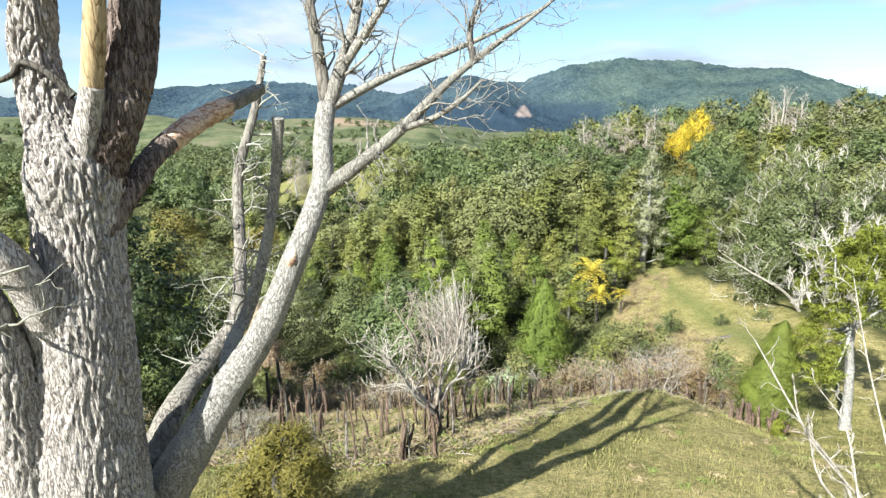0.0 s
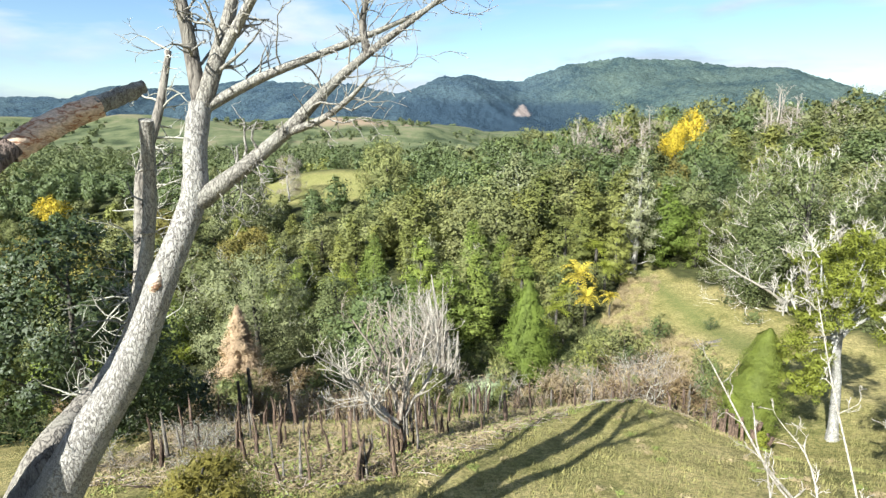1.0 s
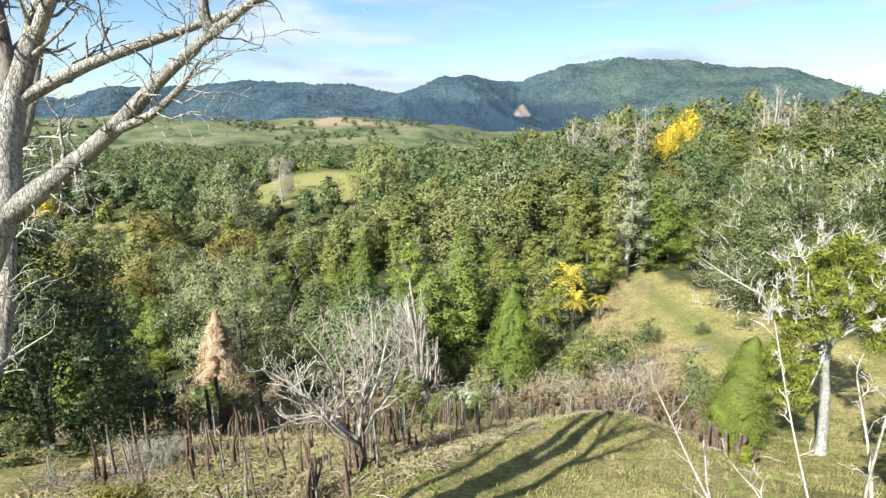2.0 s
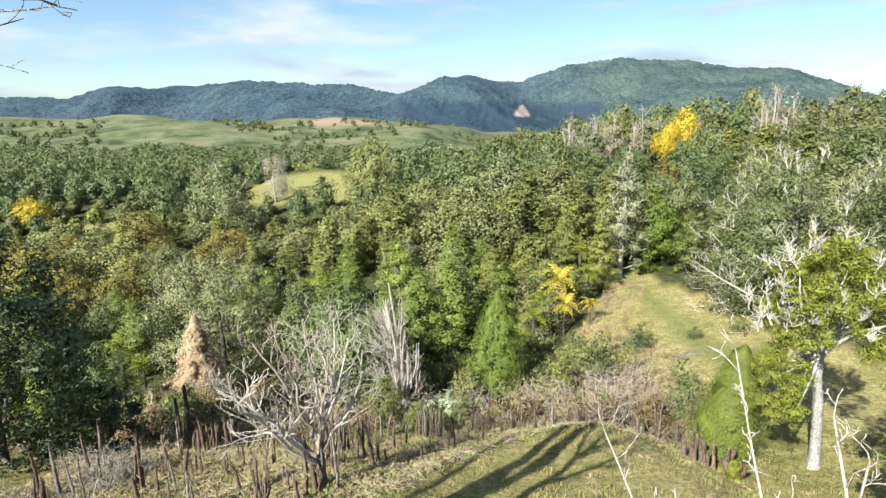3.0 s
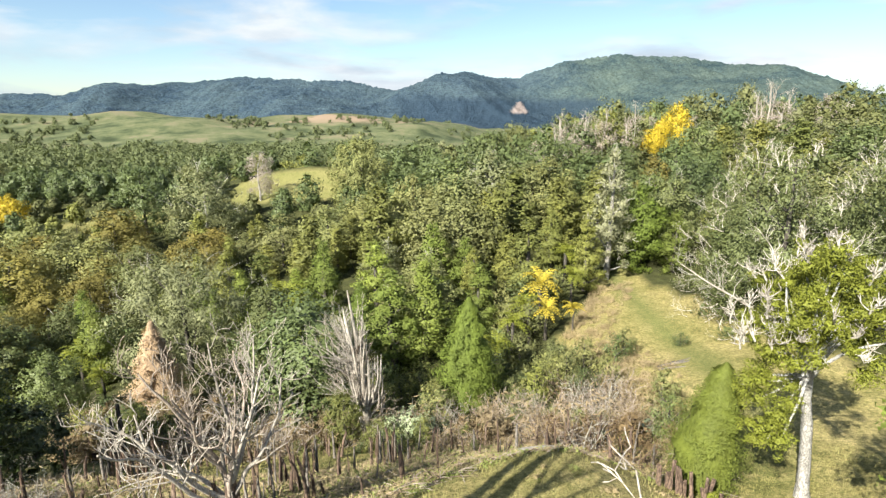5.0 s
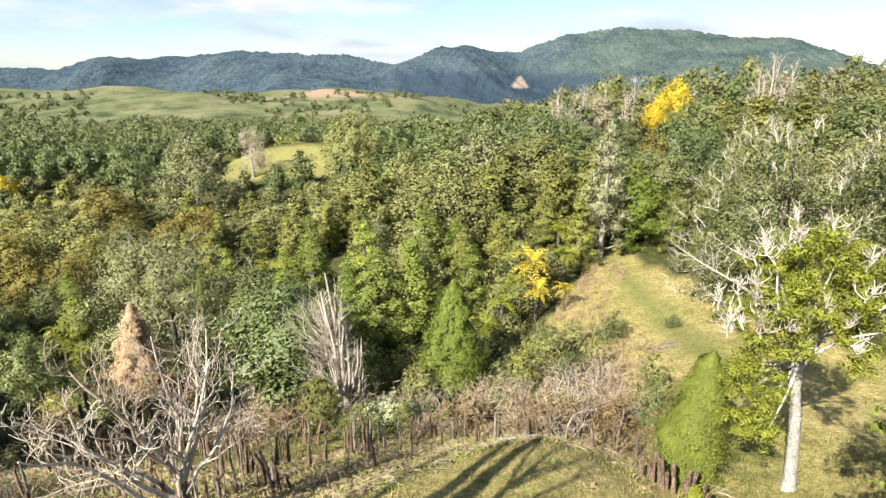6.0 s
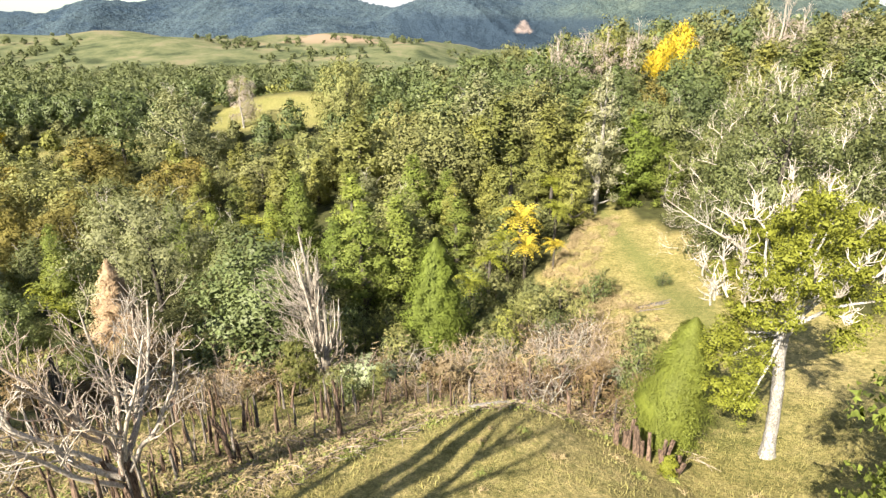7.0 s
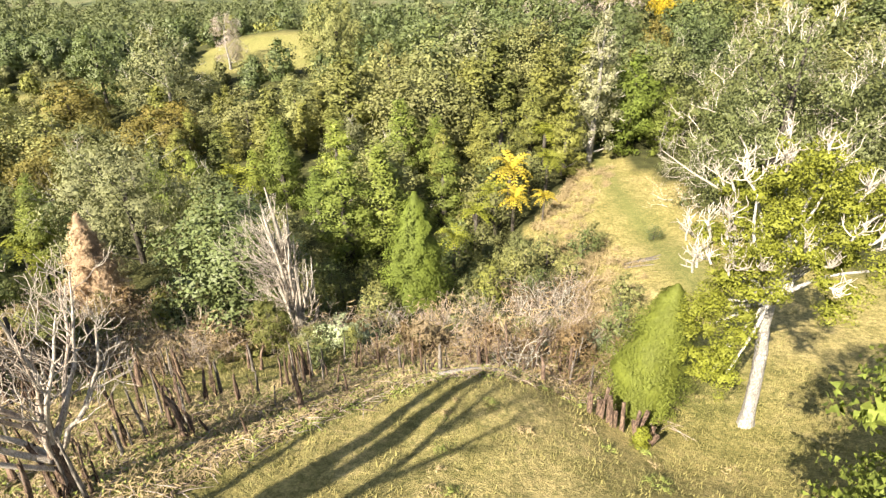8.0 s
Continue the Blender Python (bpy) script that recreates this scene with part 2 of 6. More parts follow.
def ground_material():
    m, n, l, b = material("grassy ground")
    big, mid, fine = noise_node(n, l, 0.16, 4), noise_node(n, l, 1.1, 5, 0.6), noise_node(n, l, 14, 5, 0.65)
    a = ramp(n, [(0.36, (0.176, 0.168, 0.064)), (0.5, (0.287, 0.248, 0.112)), (0.64, (0.373, 0.307, 0.164))])
    l.new(big.outputs[0], a.inputs[0])
    c = ramp(n, [(0.32, (0.119, 0.111, 0.043)), (0.55, (0.279, 0.244, 0.112)), (0.75, (0.389, 0.320, 0.178))])
    l.new(mid.outputs[0], c.inputs[0])
    col = mix(n, l, 0.5, a.outputs[0], c.outputs[0])
    f = ramp(n, [(0.34, (0.42, 0.43, 0.38)), (0.66, (1.4, 1.37, 1.28))])
    l.new(fine.outputs[0], f.inputs[0])
    tuft = noise_node(n, l, 4.5, 4, 0.6)
    tr = ramp(n, [(0.36, (0.5, 0.56, 0.46)), (0.6, (1.25, 1.22, 1.18))])
    l.new(tuft.outputs[0], tr.inputs[0])
    col = mix(n, l, 0.8, col, tr.outputs[0], "MULTIPLY")
    col = mix(n, l, 0.75, col, f.outputs[0], "MULTIPLY")
    at = n.new("ShaderNodeAttribute")
    at.attribute_name = "litter"
    litter = ramp(n, [(0.3, (0.026, 0.031, 0.013)), (0.7, (0.070, 0.072, 0.028))])
    l.new(mid.outputs[0], litter.inputs[0])
    col = mix(n, l, at.outputs["Fac"], col, litter.outputs[0])
    track = n.new("ShaderNodeAttribute")
    track.attribute_name = "lush"
    col = mix(n, l, track.outputs["Fac"], col, mix(n, l, 0.8, (0.125, 0.142, 0.05), f.outputs[0], "MULTIPLY"))
    moss = n.new("ShaderNodeAttribute")
    moss.attribute_name = "moss"
    ms = ramp(n, [(0.38, (0, 0, 0)), (0.5, (1, 1, 1))])
    l.new(noise_node(n, l, 1.6, 5, 0.7, (1, 1, 1)).outputs[0], ms.inputs[0])
    green = mix(n, l, 0.8, (0.086, 0.100, 0.030), f.outputs[0], "MULTIPLY")
    col = mix(n, l, mix(n, l, 1.0, moss.outputs["Color"], ms.outputs[0], "MULTIPLY"), col, green)
    farm = n.new("ShaderNodeAttribute")
    farm.attribute_name = "farm"
    wide = noise_node(n, l, 0.021, 8, 0.75)
    fr = ramp(n, [(0.38, (0.031, 0.041, 0.020)), (0.46, (0.068, 0.082, 0.041)), (0.54, (0.102, 0.112, 0.058)), (0.62, (0.143, 0.129, 0.082))])
    l.new(wide.outputs[0], fr.inputs[0])
    col = mix(n, l, farm.outputs["Fac"], col, fr.outputs[0])
    soil = n.new("ShaderNodeAttribute")
    soil.attribute_name = "earth"
    sr = ramp(n, [(0.44, (0, 0, 0)), (0.5, (1, 1, 1))])
    l.new(noise_node(n, l, 0.03, 4, 0.6).outputs[0], sr.inputs[0])
    col = mix(n, l, mix(n, l, 1.0, soil.outputs["Color"], sr.outputs[0], "MULTIPLY"), col, (0.221, 0.164, 0.119))
    l.new(col, b.inputs["Base Color"])
    b.inputs["Roughness"].default_value, b.inputs["Specular IOR Level"].default_value = 0.95, 0.1
    bp = n.new("ShaderNodeBump")
    bp.inputs["Strength"].default_value, bp.inputs["Distance"].default_value = 0.9, 0.2
    l.new(mix(n, l, 0.5, mix(n, l, 0.5, mid.outputs[0], tuft.outputs[0]), fine.outputs[0]), bp.inputs["Height"])
    l.new(bp.outputs[0], b.inputs["Normal"])
    return m


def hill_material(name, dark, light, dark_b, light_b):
    """Far bush with distance haze painted blue into its colour, greener to one side."""
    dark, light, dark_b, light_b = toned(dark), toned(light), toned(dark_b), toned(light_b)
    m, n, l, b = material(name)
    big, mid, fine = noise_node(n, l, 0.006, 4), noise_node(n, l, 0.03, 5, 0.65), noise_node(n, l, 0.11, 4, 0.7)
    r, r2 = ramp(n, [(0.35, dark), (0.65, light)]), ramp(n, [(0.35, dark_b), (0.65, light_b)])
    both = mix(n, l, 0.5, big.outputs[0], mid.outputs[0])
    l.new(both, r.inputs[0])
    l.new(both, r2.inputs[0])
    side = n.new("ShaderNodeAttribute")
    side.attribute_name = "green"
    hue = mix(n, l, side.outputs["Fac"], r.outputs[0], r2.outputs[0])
    f = ramp(n, [(0.35, (0.55, 0.55, 0.55)), (0.65, (1.35, 1.35, 1.3))])
    l.new(fine.outputs[0], f.inputs[0])
    bare, pine = n.new("ShaderNodeAttribute"), n.new("ShaderNodeAttribute")
    bare.attribute_name, pine.attribute_name = "earth", "pine"
    col = mix(n, l, 0.9, hue, f.outputs[0], "MULTIPLY")
    # dark pine belt, with haze painted into its colour as blue
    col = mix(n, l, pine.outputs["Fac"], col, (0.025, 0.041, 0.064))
    l.new(mix(n, l, bare.outputs["Fac"], col, (0.25, 0.205, 0.19)), b.inputs["Base Color"])
    b.inputs["Roughness"].default_value, b.inputs["Specular IOR Level"].default_value = 1.0, 0.0
    bp = n.new("ShaderNodeBump")
    bp.inputs["Strength"].default_value, bp.inputs["Distance"].default_value = 1.0, 14.0
    l.new(mix(n, l, 0.5, mid.outputs[0], fine.outputs[0]), bp.inputs["Height"])
    l.new(bp.outputs[0], b.inputs["Normal"])
    return m


GROUND = ground_material()
# the blue in these colours stands in for haze over the range
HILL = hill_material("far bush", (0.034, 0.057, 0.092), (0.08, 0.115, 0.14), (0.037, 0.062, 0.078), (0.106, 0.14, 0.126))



# ---------------------------------------------------------------- mesh helpers
class Heap:
    """Gathers vertices and faces of many pieces into one mesh."""

    def __init__(self):
        self.v, self.f, self.n, self.nor = [], [], 0, []

    def add(self, v, f, nor=None):
        v = np.asarray(v, float)
        if len(v):
            self.v.append(v)
            self.nor.append(np.zeros_like(v) if nor is None else nor)
            self.f.append((np.asarray(f, int) + self.n))
            self.n += len(v)

    def mesh(self, name, mat, smooth=False):
        me = bpy.data.meshes.new(name)
        v = np.concatenate(self.v)
        loops = np.concatenate([f.ravel() for f in self.f])
        sizes = np.concatenate([np.full(len(f), f.shape[1]) for f in self.f])
        me.vertices.add(len(v))
        me.vertices.foreach_set("co", v.astype(np.float32).ravel())
        me.loops.add(len(loops))
        me.loops.foreach_set("vertex_index", loops.astype(np.int32))
        me.polygons.add(len(sizes))
        me.polygons.foreach_set("loop_start", np.r_[0, np.cumsum(sizes)[:-1]].astype(np.int32))
        me.polygons.foreach_set("loop_total", sizes.astype(np.int32))
        me.polygons.foreach_set("use_smooth", np.full(len(sizes), smooth))
        me.materials.append(mat)
        me.update(calc_edges=True)
        nor = np.concatenate(self.nor)
        if smooth and np.abs(nor).max() > 0:
            me.normals_split_custom_set_from_vertices(nor.astype(np.float32))
        return me


def part(name, heap, mat, parent=None, label="", smooth=False):
    ob = new(name, heap.mesh(name, mat, smooth))
    if parent:
        ob.parent = parent
    if label:
        tagged(ob, label)
    return ob


def thing(name, label, category, group="", at=(0, 0, 0), turn=0.0, size=1.0):
    ob = new(name)
    ob.empty_display_size = 0.2
    ob.matrix_basis = pose(*at, 0, 0, turn) @ Matrix.Diagonal((size, size, size, 1))
    return tagged(ob, label, category, group)


def tube(heap, pts, radii, sides=6, rng=None, rough=0.0, cap=True):
    """A tapered tube along a line of points; rough makes its wall uneven."""
    p, r = np.asarray(pts, float), np.asarray(radii, float)
    d = np.gradient(p, axis=0)
    d /= np.linalg.norm(d, axis=1)[:, None] + 1e-9
    ref = np.array([0.31, 0.95, 0.05]) if abs(d[0] @ (0.31, 0.95, 0.05)) < 0.8 else np.array([1.0, 0, 0])
    a = ref - (d @ ref)[:, None] * d
    a /= np.linalg.norm(a, axis=1)[:, None] + 1e-9
    b = np.cross(d, a)
    ang = np.arange(sides) * 2 * np.pi / sides
    w = np.ones((len(p), sides))
    if rng is not None and rough:
        flutes = rng.normal(0, rough, sides)
        w += flutes + rng.normal(0, rough * 0.5, (len(p), sides))
    ring = p[:, None] + (r[:, None] * w)[..., None] * (np.cos(ang)[None, :, None] * a[:, None] + np.sin(ang)[None, :, None] * b[:, None])
    i, j = np.meshgrid(np.arange(len(p) - 1), np.arange(sides), indexing="ij")
    k = (j + 1) % sides
    f = np.stack([i * sides + j, i * sides + k, (i + 1) * sides + k, (i + 1) * sides + j], -1).reshape(-1, 4)
    heap.add(ring.reshape(-1, 3), f)
    if cap:
        tip = np.vstack([ring[-1], p[-1] + d[-1] * r[-1] * 0.3])
        heap.add(tip, [[q, (q + 1) % sides, sides] for q in range(sides)])


def spline(pts, radii, steps=5):
    """Smooth curve through a few points with their radii."""
    p = np.column_stack([np.asarray(pts, float), radii])
    q = np.vstack([2 * p[0] - p[1], p, 2 * p[-1] - p[-2]])
    out = []
    for i in range(1, len(q) - 2):
        for t in np.arange(steps) / steps:
            a, b, c, e = q[i - 1], q[i], q[i + 1], q[i + 2]
            out.append(0.5 * (2 * b + (c - a) * t + (2 * a - 5 * b + 4 * c - e) * t**2 + (3 * b - a - 3 * c + e) * t**3))
    out.append(q[-2])
    out = np.array(out)
    return out[:, :3], np.maximum(out[:, 3], 0.002)


def unit(v):
    v = np.asarray(v, float)
    return v / (np.linalg.norm(v) + 1e-9)


def twigs(heap, rng, start, way, length, radius, levels, kids=(3, 5), bend=0.25, lift=0.15, sides=4, spread=0.7, shrink=0.6, tips=None, stop=0.004):
    """A branch that wanders and forks again and again; collects the tips."""
    n = (5 if length > 0.5 else 4) if levels else 3
    p, d = [np.asarray(start, float)], unit(way)
    for _ in range(n):
        d = unit(d + rng.normal(0, bend, 3) + (0, 0, lift * 0.3))
        p.append(p[-1] + d * length / n)
    r = np.linspace(radius, max(radius * 0.35, stop), n + 1)
    tube(heap, p, r, sides if levels > 0 else 3, cap=levels > 0)
    if tips is not None and levels <= 1:
        tips.extend(p[2:])
    if levels:
        for _ in range(rng.integers(*kids)):
            k = rng.integers(1, n + 1)
            base = unit(p[k] - p[k - 1])
            side = rng.normal(0, 1, 3)
            side = unit(side - (side @ base) * base)
            w = unit(base * (1 - spread * 0.5) + side * spread + (0, 0, lift))
            twigs(heap, rng, p[k], w, length * shrink * rng.uniform(0.7, 1.15), r[k] * 0.68, levels - 1, kids, bend, lift, sides, spread, shrink, tips, stop)


def leaves(heap, rng, where, out, size, narrow=0.5, wild=0.42, tri=False):
    """Leaves at the places given, facing outwards more or less; small ones share the round shading of their clump."""
    n = len(where)
    nor = out + rng.normal(0, wild, (n, 3))
    nor /= np.linalg.norm(nor, axis=1)[:, None] + 1e-9
    a = rng.normal(0, 1, (n, 3))
    a -= (a * nor).sum(1)[:, None] * nor
    a /= np.linalg.norm(a, axis=1)[:, None] + 1e-9
    b = np.cross(nor, a)
    s = (size * rng.uniform(0.6, 1.35, n))[:, None]
    lift = nor * s * 0.12
    if tri:
        v = np.stack([where - a * s * 0.5 - lift, where + a * s * 0.3 + b * s * narrow * 0.5, where + a * s * 0.3 - b * s * narrow * 0.5], 1).reshape(-1, 3)
        soft = out / (np.linalg.norm(out, axis=1)[:, None] + 1e-9) * (0.9 if narrow > 0.3 else 0.4) + nor * (0.36 if narrow > 0.3 else 0.7)
        soft /= np.linalg.norm(soft, axis=1)[:, None] + 1e-9
        heap.add(v, np.arange(3 * n).reshape(-1, 3)[:, [0, 2, 1]], np.repeat(soft, 3, axis=0))
        return
    v = np.stack([where - a * s * 0.5 - lift, where + b * s * narrow * 0.5, where + a * s * 0.5 - lift, where - b * s * narrow * 0.5], 1).reshape(-1, 3)
    heap.add(v, np.arange(4 * n).reshape(-1, 4))


def masses(heap, rng, lobes, each=14, shrink=0.6, flat=0.85, most=0.62):
    """The shaded inner foliage of a crown: broad sprays crossing one another inside each lump."""
    c = np.repeat(lobes, each, axis=0)
    n = len(c)
    d = rng.normal(0, 1, (n, 3))
    d /= np.linalg.norm(d, axis=1)[:, None]
    where = c[:, :3] + d * (c[:, 3] * shrink * rng.uniform(0.35, 0.9, n))[:, None] * (1, 1, flat)
    leaves(heap, rng, where, d, np.minimum(c[:, 3] * shrink * 1.5, most), 0.8, 0.45, tri=True)


def lobes_crown(rng, height, width, low, count, kind="round"):
    """Lumps of a crown as rows of centre and radius."""
    rows = []
    for _ in range(count):
        u, a = rng.uniform(0, 1), rng.uniform(0, 2 * np.pi)
        z = low + (height - low) * u
        if kind == "round":
            reach = math.sqrt(max(0.06, 1 - (1.9 * u - 0.85) ** 2))
        elif kind == "dome":
            reach = math.sqrt(max(0.05, 1 - (0.97 * u) ** 2))
        elif kind == "cone":
            reach = (1 - u) ** 0.8 * (0.35 + 0.65 * min(1, u * 6)) + 0.03
        else:
            reach = math.sqrt(max(0.05, 1 - (1.7 * u - 0.6) ** 2)) * (0.7 + 0.3 * rng.uniform())
        q = rng.uniform(0.45, 0.95) * reach * width / 2
        r = width * rng.uniform(0.13, 0.22) * (0.55 + 0.45 * reach) * min(1.0, math.sqrt(34 / count))
        rows.append((q * math.cos(a), q * math.sin(a), z - r * 0.3, r))
    return np.array(rows)


def full_lobes(rng, height, width, low, count, kind="round"):
    """Lumps set close over the outside of a crown, with a few great ones inside it."""
    rows = []
    turn = rng.uniform(0, 6.28)
    for k in range(count):
        u = min(0.99, max(0.0, (k + 0.5) / count + rng.normal(0, 0.03)))
        a = turn + k * 2.39996 + rng.normal(0, 0.25)
        if kind == "round":
            reach = math.sqrt(max(0.03, 1 - (1.6 * u - 0.62) ** 2))
        elif kind == "dome":
            u = u**1.25
            reach = math.sqrt(max(0.03, 1 - (0.98 * u) ** 2))
        elif kind == "cone":
            reach = (1 - u) ** 0.62 * min(1.0, 0.62 + 2.2 * u)
        else:
            reach = (1 - u) ** 0.5 * min(1.0, 0.7 + 1.2 * u)
        r = width * rng.uniform(0.15, 0.25) * math.sqrt(20 / count) * (0.6 + 0.4 * reach)
        q = max(0.0, reach * width / 2 * rng.uniform(0.8, 1.1) - r * 0.75)
        rows.append((q * math.cos(a), q * math.sin(a), low + (height - low) * u - r * 0.4, r))
    mid = (low + height) / 2
    if kind == "cone" or kind == "tall":
        for u in (0.2, 0.45, 0.7):
            rows.append((0, 0, low + (height - low) * u, width * 0.36 * (1.05 - u)))
    else:
        for u in (0.28, 0.55):
            rows.append((rng.normal(0, 0.1), rng.normal(0, 0.1), low + (height - low) * u, min(width * 0.34, (height - low) * 0.3)))
    return np.array(rows)


def knobbly(rng, lobes, each=7):
    """Small clumps over the outer and upper sides of the lumps."""
    rows = []
    for c in lobes:
        for _ in range(each):
            d = unit(rng.normal(0, 1, 3) + unit((c[0], c[1], 0.5)) * 0.5 + (0, 0, 0.35))
            rows.append((*(c[:3] + d * c[3] * rng.uniform(0.7, 1.1)), c[3] * rng.uniform(0.28, 0.5)))
    return np.array(rows)


def leaf_places(rng, lobes, n, flat=0.85):
    """Places over the lumps, most near their outside, and the way out."""
    pick = rng.choice(len(lobes), n, p=lobes[:, 3] ** 2 / (lobes[:, 3] ** 2).sum())
    d = rng.normal(0, 1, (n, 3))
    d[:, 2] += 0.35
    d /= np.linalg.norm(d, axis=1)[:, None]
    r = lobes[pick, 3] * (1 - 0.55 * rng.random(n) ** 2.2) * (1 + 0.22 * np.sin(d[:, 0] * 7 + pick) * np.cos(d[:, 1] * 6 + pick * 2))
    p = lobes[pick, :3] + d * r[:, None] * (1, 1, flat)
    mid = np.array([0, 0, lobes[:, 2].mean() * 0.7])
    out = p - mid
    out /= np.linalg.norm(out, axis=1)[:, None] + 1e-9
    return p, d * 0.35 + out * 0.75


def skin_places(rng, lobes, n, flat=0.85):
    """Places over the outside of the lumps taken together, none inside a neighbour, and the way out."""
    ps, ds, got = [], [], 0
    weight = lobes[:, 3] ** 2 / (lobes[:, 3] ** 2).sum()
    while got < n:
        pick = rng.choice(len(lobes), n, p=weight)
        d = rng.normal(0, 1, (n, 3))
        d[:, 2] += 0.3
        d /= np.linalg.norm(d, axis=1)[:, None]
        p = lobes[pick, :3] + d * (lobes[pick, 3] * (0.66 + 0.52 * rng.random(n) ** 1.2))[:, None] * (1, 1, flat)
        hidden = np.zeros(n, bool)
        for c in lobes:
            hidden |= (((p - c[:3]) / (1, 1, flat)) ** 2).sum(1) < (0.64 * c[3]) ** 2
        ps.append(p[~hidden])
        ds.append(d[~hidden])
        got += int((~hidden).sum())
    return np.concatenate(ps)[:n], np.concatenate(ds)[:n] + (0, 0, 0.25)


def rounded(where, way, middle, wide, tall):
    """The way out of a leaf's own clump, bent towards the way out of the whole crown."""
    crown = (where - np.array(middle)) / (wide, wide, tall)
    crown /= np.linalg.norm(crown, axis=1)[:, None] + 1e-9
    return way / (np.linalg.norm(way, axis=1)[:, None] + 1e-9) * 0.55 + crown * 0.75


def solid_crown(heap, rng, height, width, low, count, size, narrow, shape, lump=0.16, lean=(0.0, 0.0)):
    """A close-leaved crown of one body, such as a young conifer or a clipped-looking shrub."""
    ph = rng.uniform(0, 50)

    def skin(u, a, jut):
        if shape == "cone":
            r = (1 - u) ** 0.75 * min(1.0, 0.45 + 3.2 * u)
        elif shape == "egg":
            r = math.sin(math.pi * min(1.0, 0.16 + 0.84 * u ** 0.72)) ** 0.8
        else:
            r = math.sqrt(max(0.0, 1 - (1.5 * u - 0.5) ** 2)) if u > 0.33 else 0.86 + 0.42 * u
        z = low + (height - low) * u
        q = (math.cos(a) * r * width * 0.9, math.sin(a) * r * width * 0.9, z * 1.3)
        wob = 1 + lump * 2 * noise.noise((q[0] + ph, q[1], q[2])) + lump * noise.noise((q[0] * 2.7, q[1] * 2.7 + ph, q[2] * 2.7))
        w = 0.5 * width * (r * wob + 0.03) * jut
        return math.cos(a) * w + lean[0] * u, math.sin(a) * w + lean[1] * u, z + lump * 0.6 * noise.noise((q[0] * 2, q[1] * 2, ph))

    m, k = 16, 13
    body = np.array([[skin(i / (k - 1) * 0.97, j * 2 * np.pi / m, 0.74) for j in range(m)] for i in range(k)])
    f = [[i * m + j, i * m + (j + 1) % m, (i + 1) * m + (j + 1) % m, (i + 1) * m + j] for i in range(k - 1) for j in range(m)]
    heap.add(body.reshape(-1, 3), f)
    u = 1 - np.sqrt(rng.random(count)) if shape == "cone" else rng.random(count)
    a = rng.uniform(0, 2 * np.pi, count)
    jut = 0.78 + 0.36 * rng.random(count) ** 1.3
    p = np.array([skin(*row) for row in zip(u, a, jut)])
    out = np.column_stack([np.cos(a), np.sin(a), 0.35 + 0.5 * u])
    leaves(heap, rng, p, out, size, narrow, 0.5, tri=True)


def solid_tree(name, label, category, seed, height, width, low, leaf, count, size, shape, narrow=0.5, bark=None, lump=0.16, lean=(0.0, 0.0)):
    rng = np.random.default_rng(seed)
    root = thing(name, label, category)
    wood = Heap()
    r0 = 0.018 * height + 0.03
    tube(wood, *spline([(0, 0, -0.4), (0, 0, height * 0.3), (lean[0] * 0.7, lean[1] * 0.7, height * 0.85)], [r0 * 1.2, r0, r0 * 0.2], 3), 7, rng, 0.06)
    part("trunk", wood, bark or BARK_DARK, root, smooth=True)
    crown = Heap()
    solid_crown(crown, rng, height, width, low, count, size, narrow, shape, lump, lean)
    part("crown", crown, LEAF[leaf], root, smooth=True)
    return root


